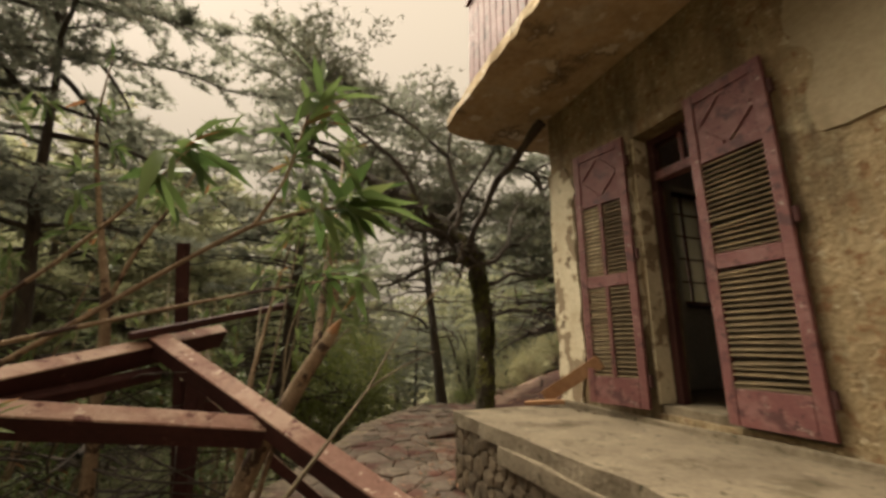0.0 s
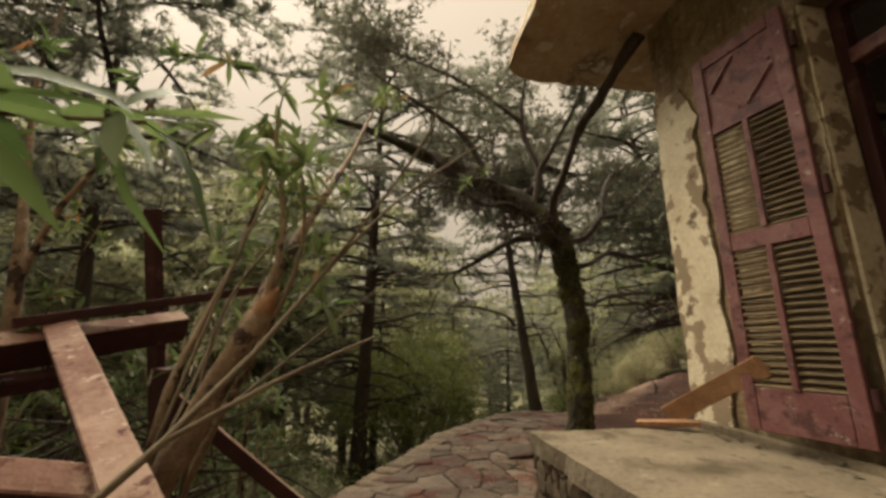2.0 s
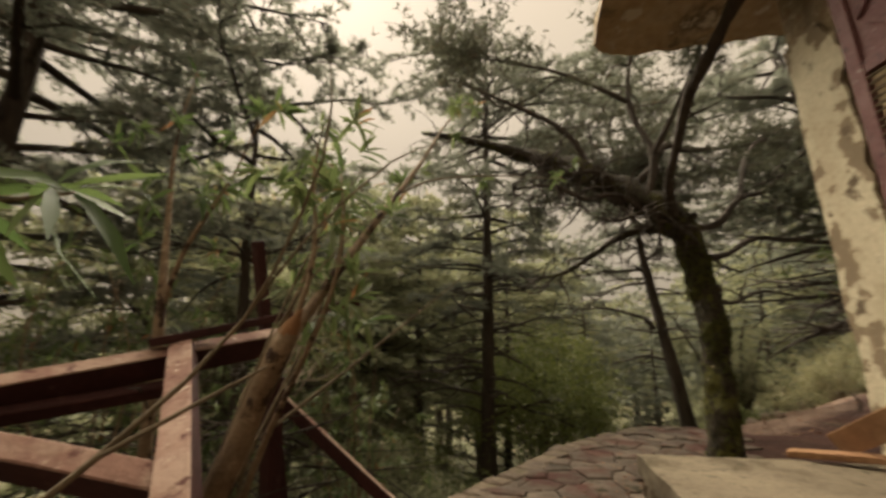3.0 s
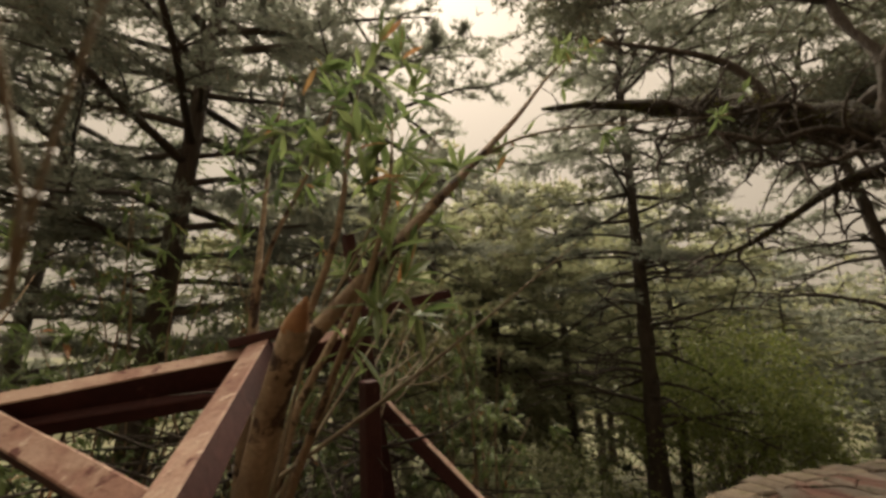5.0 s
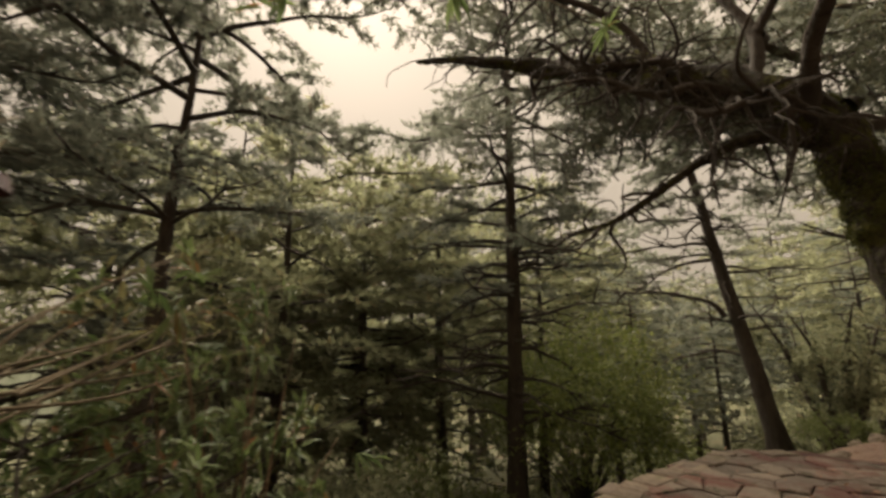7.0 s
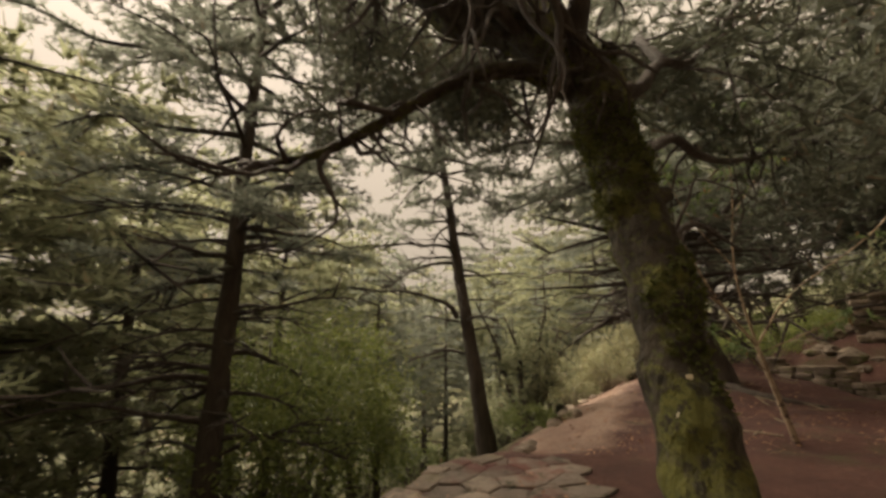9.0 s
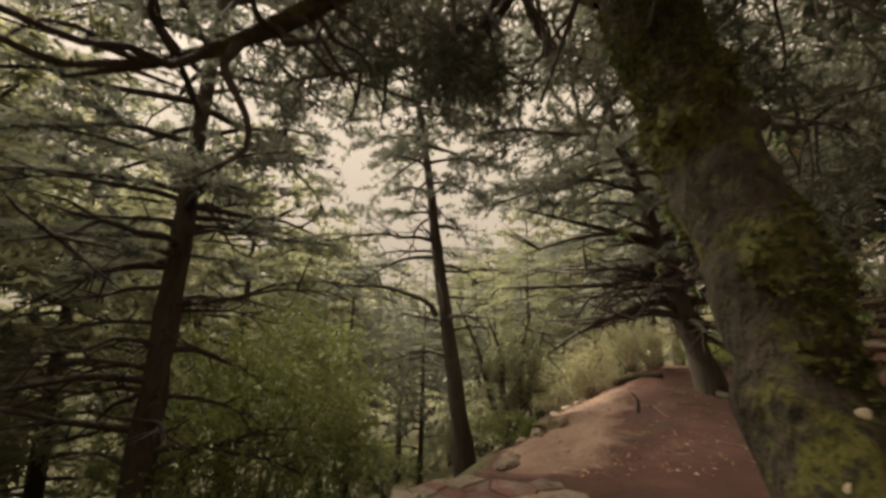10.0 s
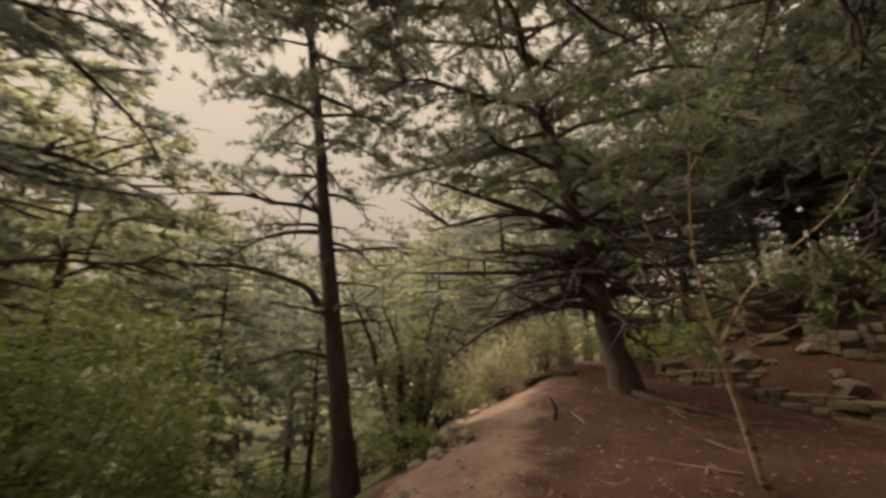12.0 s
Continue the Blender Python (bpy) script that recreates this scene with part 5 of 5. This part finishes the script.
for path, count in ((left_a, 10), (left_b, 9), (mid_a, 12), (mid_b, 16), (mid_c, 16), (long_a, 7), (long_b, 4), (long_c, 5)):
    for w in range(count):
        i = len(path) - 1 if w == 0 else rng.integers(int(len(path) * 0.55), len(path))
        off = rng.normal(0, 0.13, 3) if w else np.zeros(3)
        WHORLS.append((path[i] + off, unit(rng.normal(0, 0.6, 3) + np.array([0, 0.2, 0.7])), int(rng.integers(8, 14)), 0.13))
P, D, L = [], [], []
for c, way, count, ln in WHORLS:
    way = unit(np.array(way, float))
    for q in range(count):
        P.append(np.array(c) - way * rng.uniform(0, 0.06))
        D.append(unit(way * rng.uniform(0.2, 1.1) + rng.normal(0, 0.55, 3)))
        L.append(ln * rng.uniform(0.7, 1.15))
LEAVES = []
for s_ in range(6):
    r2 = np.random.default_rng(70 + s_)
    v, f = lance_leaves(np.zeros((1, 3)), np.array([[0, 1.0, 0.0]]), r2, 0.15, 0.0135, 0.3, 0.05 + 0.13 * s_)
    me = raw("leaf", v, f, True)
    me.materials.append(M_OLEANDER_LEAF)
    LEAVES.append(me)
P, D, L = np.array(P), np.array(D), np.array(L)
order = np.arange(len(P))
for i in order[:290]:
    leaf = new("leaf", LEAVES[i % 6])
    leaf.parent = oleander
    q = Vector(D[i]).to_track_quat("Y", "Z").to_matrix().to_4x4()
    k = L[i] / 0.15
    leaf.matrix_local = Matrix.Translation(P[i]) @ q @ pose(0, 0, 0, 0, rng.uniform(-50, 50), 0) @ Matrix.Diagonal((k, k, k, 1))
rest = order[290:]
v, f = lance_leaves(P[rest], D[rest], rng, 0.14, 0.0125, 0.3, 0.25)
tagged(link("foliage", raw("foliage", v, f), M_OLEANDER, oleander), kind="stuff")


# dead brushwood heaped behind the truss
brng = np.random.default_rng(57)
brush = Soup()
for _ in range(520):
    x, y = brng.uniform(-4.6, -1.95), brng.uniform(0.9, 4.0)
    a, ln = brng.uniform(0, 6.28), brng.uniform(0.5, 1.6)
    z = brng.uniform(float(land(x, y)), 0.95)
    d = np.array([math.cos(a), math.sin(a), brng.normal(0.05, 0.25)])
    mid = np.array([x, y, z]) + d * ln * 0.5 + brng.normal(0, 0.08, 3)
    brush.tube(*smooth_path([(x, y, z), mid, np.array([x, y, z]) + d * ln + brng.normal(0, 0.12, 3)], [brng.uniform(0.006, 0.018), 0.007, 0.002], 0.18), 5)
brush_me = brush.mesh("brushwood")
brush_me.materials.append(M_BARK)
tagged(new("brushwood", brush_me), "tangled heap of dead brown branches behind the broken truss", "brushwood", kind="stuff")


# a taller oleander thicket below the edge
def thicket(base, height, seed, leaves, label, spread=0.9, n_stems=9):
    rng = np.random.default_rng(seed)
    bush = thing("oleander", label, "shrub", m=Matrix.Translation(base))
    P, D = [], []
    for i in range(n_stems):
        a = rng.uniform(0, 6.28)
        tip = np.array([math.cos(a) * spread * rng.uniform(0.3, 1), math.sin(a) * spread * rng.uniform(0.3, 1), height * rng.uniform(0.7, 1.05)])
        path, rr = smooth_path([np.zeros(3), tip * np.array([0.25, 0.25, 0.4]) + rng.normal(0, 0.06, 3), tip * np.array([0.6, 0.6, 0.75]) + rng.normal(0, 0.08, 3), tip], [0.016, 0.012, 0.008, 0.003], 0.15)
        s = Soup()
        s.tube(path, rr, 6)
        link("stem", s.mesh("stem"), M_STEM, bush)
        for w in range(leaves // n_stems // 12):
            p = path[rng.integers(int(len(path) * 0.4), len(path))] + rng.normal(0, 0.16, 3)
            d = unit(rng.normal(0, 1, 3) + np.array([0, 0, 0.6]))
            for q in range(12):
                P.append(p + d * rng.uniform(0, 0.14))
                D.append(unit(d * rng.uniform(0.3, 1.2) + rng.normal(0, 0.6, 3)))
    v, f = lance_leaves(np.array(P), np.array(D), rng, 0.12, 0.011, 0.3, 0.25)
    link("foliage", raw("foliage", v, f), M_OLEANDER, bush)
    return bush


thicket(at(-3.0, 2.7, -0.1), 3.6, 81, 1900, "leafy oleander thicket behind the broken truss", 1.0)
thicket(at(-3.6, 3.9, -0.1), 3.4, 82, 2100, "leafy oleander thicket under the pines", 1.1)
thicket(at(-2.5, 1.6, -0.1), 2.5, 84, 1300, "leafy oleander crowding the broken truss", 0.9)
thicket(at(-4.4, 2.0, -0.1), 4.6, 86, 2200, "tall oleander thicket below the terrace", 1.3)
thicket(at(-2.3, 4.4, -0.1), 2.6, 83, 1500, "low oleander with drying leaves at the terrace edge", 0.8)
sapling = thing("oleander", "thin pale forked oleander sapling on the red earth", "shrub")
rng = np.random.default_rng(85)
P, D = [], []
for pts, rad, leafy in (
    ([(4.02, 10.9, -0.05), (3.89, 10.9, 0.56), (3.73, 10.9, 1.3)], [0.045, 0.036, 0.030], 0),
    ([(3.73, 10.9, 1.3), (3.26, 10.85, 2.0), (2.95, 10.8, 2.7), (2.68, 10.8, 3.45)], [0.022, 0.017, 0.012, 0.004], 10),
    ([(3.4, 10.87, 1.8), (2.9, 10.8, 2.25), (2.3, 10.7, 2.55), (1.9, 10.7, 3.0)], [0.014, 0.011, 0.008, 0.003], 2),
    ([(3.73, 10.9, 1.3), (3.66, 10.95, 2.4), (3.9, 11.0, 3.9), (3.8, 11.0, 5.0)], [0.020, 0.015, 0.010, 0.004], 26),
    ([(3.73, 10.9, 1.3), (4.33, 10.9, 2.0), (5.58, 10.9, 2.83), (6.54, 10.9, 3.76)], [0.018, 0.013, 0.009, 0.003], 3),
    ([(3.75, 10.9, 1.2), (4.3, 10.6, 1.5), (4.9, 10.5, 1.75)], [0.010, 0.008, 0.004], 7),
    ([(3.75, 10.9, 1.0), (3.3, 10.6, 1.3), (3.0, 10.5, 1.55)], [0.010, 0.008, 0.004], 7),
    ([(3.66, 10.95, 2.4), (3.2, 11.1, 3.3), (2.9, 11.2, 4.4)], [0.010, 0.008, 0.004], 22),
    ([(3.8, 11.0, 3.2), (4.5, 11.2, 4.0), (5.2, 11.3, 4.8)], [0.010, 0.008, 0.004], 22),
):
    _, path, _ = limb(sapling, pts, rad, M_STEM, 7, "stem" if len(pts) > 2 and rad[0] > 0.03 else "branch", 0.15)
    for w in range(leafy):
        p = path[rng.integers(len(path) // 2, len(path))] + rng.normal(0, 0.22 if leafy > 9 else 0.07, 3)
        d = unit(rng.normal(0, 0.7, 3) + np.array([0, 0, 0.5]))
        for q in range(11):
            P.append(p - d * rng.uniform(0, 0.06))
            D.append(unit(d * rng.uniform(0.2, 1.1) + rng.normal(0, 0.6, 3)))
v, f = lance_leaves(np.array(P), np.array(D), rng, 0.14, 0.013, 0.3, 0.3)
tagged(link("foliage", raw("foliage", v, f), M_OLEANDER, sapling), kind="stuff")

# ---- rocks on the hillside ----
rng = np.random.default_rng(91)


def rock(x, y, s, dz=0.0):
    bm = bmesh.new()
    bmesh.ops.create_icosphere(bm, subdivisions=2, radius=1.0)
    off = Vector((x * 7.1, y * 3.3, s))
    for v in bm.verts:
        v.co *= 1 + 0.45 * noise.noise(v.co * 1.3 + off) + 0.15 * noise.noise(v.co * 4 + off)
        v.co = Vector((v.co.x * s, v.co.y * s * 0.8, v.co.z * s * 0.55))
    me = bpy.data.meshes.new("rock")
    bm.to_mesh(me)
    bm.free()
    me.materials.append(M_ROCK)
    ob = tagged(new("rock", me), "weathered grey-brown rock on the hillside", "rock", "rocks of the hillside")
    ob.matrix_world = Matrix.Translation(at(x, y, dz)) @ pose(0, 0, 0, 0, 0, rng.uniform(0, 360))


for _ in range(70):
    y = rng.uniform(9.5, 19)
    x = np.interp(y, HILL_Y, HILL_X) + 0.5 + abs(rng.normal(0, 1.6))
    rock(x, y, rng.uniform(0.10, 0.34))
for _ in range(22):
    t = rng.uniform(0, 1)
    rock(0.4 + 6.6 * t + rng.uniform(-0.5, 0.2), 11.2 + 13.8 * t, rng.uniform(0.06, 0.22))

# ---- ruined dry stone walls on the bank ----
wrng = random.Random(21)
BLOCKS = []
for k in range(7):
    b = rough_edges(box(-0.5, -0.5, 0.0, 0.5, 0.5, 1.0, 0.08), 1, 0.10, 1.4, k * 3.1)
    me = bpy.data.meshes.new("stone")
    b.to_mesh(me), b.free()
    me.materials.append(M_ROCK)
    BLOCKS.append(me)


def dry_wall(name, label, line, height, course, thick, sink=0.12):
    """A tumbledown wall of courses of uneven blocks along a bent line, its top broken."""
    ruin = structure(name, label, "wall")
    for (x0, y0), (x1, y1) in zip(line, line[1:]):
        run, turn = math.hypot(x1 - x0, y1 - y0), math.degrees(math.atan2(y1 - y0, x1 - x0))
        u = 0.0
        while u < run - 0.1:
            w = wrng.uniform(0.14, 0.42)
            px_, py_ = x0 + (x1 - x0) * (u + w / 2) / run, y0 + (y1 - y0) * (u + w / 2) / run
            top = height * (0.7 + 0.6 * noise.noise(Vector((px_ * 1.3, py_ * 1.3, 4))))
            z = -sink
            while z < top:
                h = course * wrng.uniform(0.7, 1.35)
                ob = link("stone", BLOCKS[wrng.randrange(7)], None, ruin)
                ob.matrix_local = Matrix.Translation(at(px_ + wrng.uniform(-0.04, 0.04), py_ + wrng.uniform(-0.04, 0.04), z)) @ pose(0, 0, 0, wrng.uniform(-3, 3), wrng.uniform(-3, 3), turn + wrng.uniform(-7, 7)) @ Matrix.Diagonal((w * wrng.uniform(0.9, 1.1), thick * wrng.uniform(0.8, 1.15), h * 1.02, 1))
                z += h
            u += w
    return ruin


dry_wall("wall_low", "low broken dry stone wall at the foot of the bank", [(7.3, 16.4), (7.7, 15.0), (8.2, 13.2), (8.4, 11.4), (8.4, 9.8)], 0.40, 0.12, 0.34)
dry_wall("wall_bank", "tumbledown dry stone wall up the bank", [(9.6, 14.6), (9.9, 12.8), (10.0, 11.0), (9.9, 9.4)], 0.70, 0.15, 0.40)
dry_wall("wall_pillar", "stub of a ruined masonry pillar on the bank", [(9.2, 15.7), (9.75, 15.2)], 1.5, 0.17, 0.5)

# ---- fallen things on the earth ----
rng = np.random.default_rng(95)
for _ in range(15):
    x, y = rng.uniform(1.2, 7.5), rng.uniform(10.6, 17)
    a, ln = rng.uniform(0, 6.28), rng.uniform(0.25, 0.9)
    pts = [at(x + math.cos(a) * ln * t, y + math.sin(a) * ln * t, 0.015 + rng.uniform(0, 0.03)) for t in (0, 0.4, 0.7, 1)]
    path, rr = smooth_path(pts, [0.012, 0.010, 0.008, 0.003], 0.1)
    s = Soup()
    s.tube(path, rr, 5)
    me = s.mesh("fallen_twig")
    me.materials.append(M_GREY_TWIG)
    tagged(new("fallen_twig", me), "dry grey twig lying on red earth", "twig", "fallen twigs")
litter_n = 5000
lx, ly = rng.uniform(0.8, 11, litter_n), rng.uniform(10.3, 24, litter_n)
lz = land(lx, ly) + 0.02
v, f = lance_leaves(np.stack([lx, ly, lz], -1), np.stack([rng.normal(0, 1, litter_n), rng.normal(0, 1, litter_n), rng.uniform(0, 0.4, litter_n)], -1), rng, 0.07, 0.012, 0.3, 0.2)
m_litter = leaf_mat("dry_leaf", (0.09, 0.045, 0.025), (0.30, 0.17, 0.10), None, 0.8, 0.1)
litter = raw("leaf_litter", v, f)
litter.materials.append(m_litter)
tagged(new("leaf_litter", litter), "dry leaves and needles scattered over red earth", "litter", kind="stuff")

# ---- paving of the terrace ----
pavement = structure("pavement", "crazy paving of pale irregular stones along the terrace edge", "pavement")
rng2 = random.Random(7)
ex = lambda y: float(np.interp(y, EDGE_Y, EDGE_X))


def paved(c):
    """Whether a stone lies on the terrace and clear of the house."""
    cx, cy = np.mean([p[0] for p in c]), np.mean([p[1] for p in c])
    rel = Vector((cx, cy, 0)) - Vector((1.48, 5.11, 0))
    if cx < ex(cy) + 0.07 or (rel.dot(HU) > 0.05 and rel.dot(HV) > -1.3):
        return False
    return not ((cx > 0.9 and cy > 6.5) or cy > 10.15 - 0.25 * rng2.random())


for c in crazy_cells(-1.9, 3.2, 2.4, 10.5, 0.33, 0.013, rng2):
    if paved(c):
        v, f = stone(c, 0.05, 0.009, rng2)
        ob = link("paving_stone", raw("paving_stone", v, f), M_PAVE, pavement)
        ob.location = (0, 0, 0.045 + rng2.uniform(-0.010, 0.012))
V, F = [], []
for c in crazy_cells(-2.4, 3.4, -3.0, 2.38, 0.38, 0.013, rng2):
    if paved(c):
        v, f = stone(c, 0.05, 0.009, rng2)
        F += [[k + len(V) for k in q] for q in f]
        V += [(x, y, z + 0.045) for x, y, z in v]
tagged(link("paving", raw("paving", V, F), M_PAVE, pavement), kind="stuff")

# retaining wall under the terrace edge
ret = structure("retaining_wall", "dry stone retaining wall under the terrace edge", "wall")
rng3 = random.Random(9)
y = -0.5
k = 0
while y < 10.3:
    ln = rng3.uniform(0.22, 0.5)
    for z in (-0.55, -0.3, -0.05):
        x = ex(y + ln / 2)
        b = rough_edges(box(-0.02, 0.01, 0.0, 0.26, ln - 0.015, 0.235 if z < -0.1 else 0.155, 0.02), 1, 0.02, 4, k)
        ob = part("stone", b, M_ROCK, ret)
        ob.matrix_local = pose(x - 0.06 + rng3.uniform(-0.03, 0.03), y, z, 0, 0, -math.degrees(math.atan2(ex(y + ln) - ex(y), ln)))
        k += 1
    y += ln

# rubble face of the platform
rng4 = random.Random(13)
for side, (a0, a1) in (("front", (0.0, 4.4)), ("end", (-1.40, -0.1))):
    for c in crazy_cells(a0, a1, -0.1, 0.665, 0.17, 0.014, rng4, 0.65):
        v, f = stone(c, 0.04, 0.022, rng4)
        ob = link("stone", raw("stone", v, f), M_RUBBLE, platform)
        if side == "front":
            ob.matrix_local = Matrix.Translation((0, -1.392, 0)) @ Matrix.Rotation(radians(90), 4, "X")
        else:
            ob.matrix_local = Matrix.Translation((0.06, 0, 0)) @ Matrix(((0, 0, -1, 0), (1, 0, 0, 0), (0, 1, 0, 0), (0, 0, 0, 1)))

# a mossy log, a root and a small dead stump on the earth
for pts, rad, mat, nm, lb in (
    ([at(4.2, 17.2, 0.06), at(4.6, 16.7, 0.07), at(5.0, 16.2, 0.06)], [0.09, 0.10, 0.07], M_MOSS, "log", "short mossy log lying on red earth"),
    ([at(3.2, 13.6, 0.03), at(3.24, 13.6, 0.22), at(3.12, 13.62, 0.42)], [0.035, 0.028, 0.008], M_BARK, "stump", "small forked dead stump on the track"),
    ([at(5.5, 14.9, 0.02), at(5.9, 14.0, 0.03), at(6.5, 13.4, 0.0)], [0.09, 0.06, 0.03], M_BARK, "root", "dark surface root of the cedar"),
):
    path, rr = smooth_path(pts, rad, 0.08)
    s = Soup()
    s.tube(path, rr, 9, 0.35)
    me = s.mesh(nm)
    me.materials.append(mat)
    tagged(new(nm, me), lb, nm)

# a tilted shard of paving with a dark hollow under it, and swept leaves beside it
shard = raw("paving_shard", *stone([(-0.28, -0.12), (0.24, -0.16), (0.30, 0.08), (-0.05, 0.17), (-0.26, 0.10)], 0.05, 0.015, random.Random(3)))
shard.materials.append(M_PAVE)
ob = tagged(new("paving_shard", shard), "loose tilted shard of paving stone on the terrace", "stone")
ob.matrix_world = pose(0.02, 6.75, 0.13, 9, -6, 20)
rng = np.random.default_rng(99)
n_l = 700
lx, ly = rng.normal(0.25, 0.45, n_l), rng.normal(6.2, 1.3, n_l)
v, f = lance_leaves(np.stack([lx, ly, np.full(n_l, 0.108)], -1), np.stack([rng.normal(0, 1, n_l), rng.normal(0, 1, n_l), rng.uniform(0, 0.25, n_l)], -1), rng, 0.06, 0.010, 0.3, 0.1)
swept = raw("leaf_litter", v, f)
swept.materials.append(m_litter)
tagged(new("leaf_litter", swept), "dry reddish leaves scattered over the paving", "litter", kind="stuff")

# drying oleander shoots that lean out past the posts
dry = thing("oleander", "drying oleander shoots leaning out over the slope", "shrub")
P, D = [], []
for k in range(11):
    tip = np.array([-2.9 - rng.uniform(-0.3, 0.9), 4.7 + rng.uniform(-0.7, 0.7), 1.75 + rng.normal(0, 0.28)])
    root = np.array([-1.9 + rng.normal(0, 0.1), 3.3 + rng.normal(0, 0.1), 1.25 + rng.normal(0, 0.15)])
    _, path, _ = limb(dry, [root, root * 0.6 + tip * 0.4 + rng.normal(0, 0.06, 3), tip], [0.008, 0.006, 0.002], M_GREY_TWIG, 5, "shoot", 0.1)
    for w in range(26):
        P.append(path[rng.integers(len(path) // 3, len(path))] + rng.normal(0, 0.03, 3))
        D.append(unit(tip - root + rng.normal(0, 0.9, 3)))
v, f = lance_leaves(np.array(P), np.array(D), rng, 0.11, 0.010, 0.3, 0.35)
tagged(link("foliage", raw("foliage", v, f), leaf_mat("drying_oleander_leaf", (0.12, 0.12, 0.05), (0.26, 0.24, 0.11), (0.30, 0.15, 0.08), 0.5, 0.35), dry), kind="stuff")
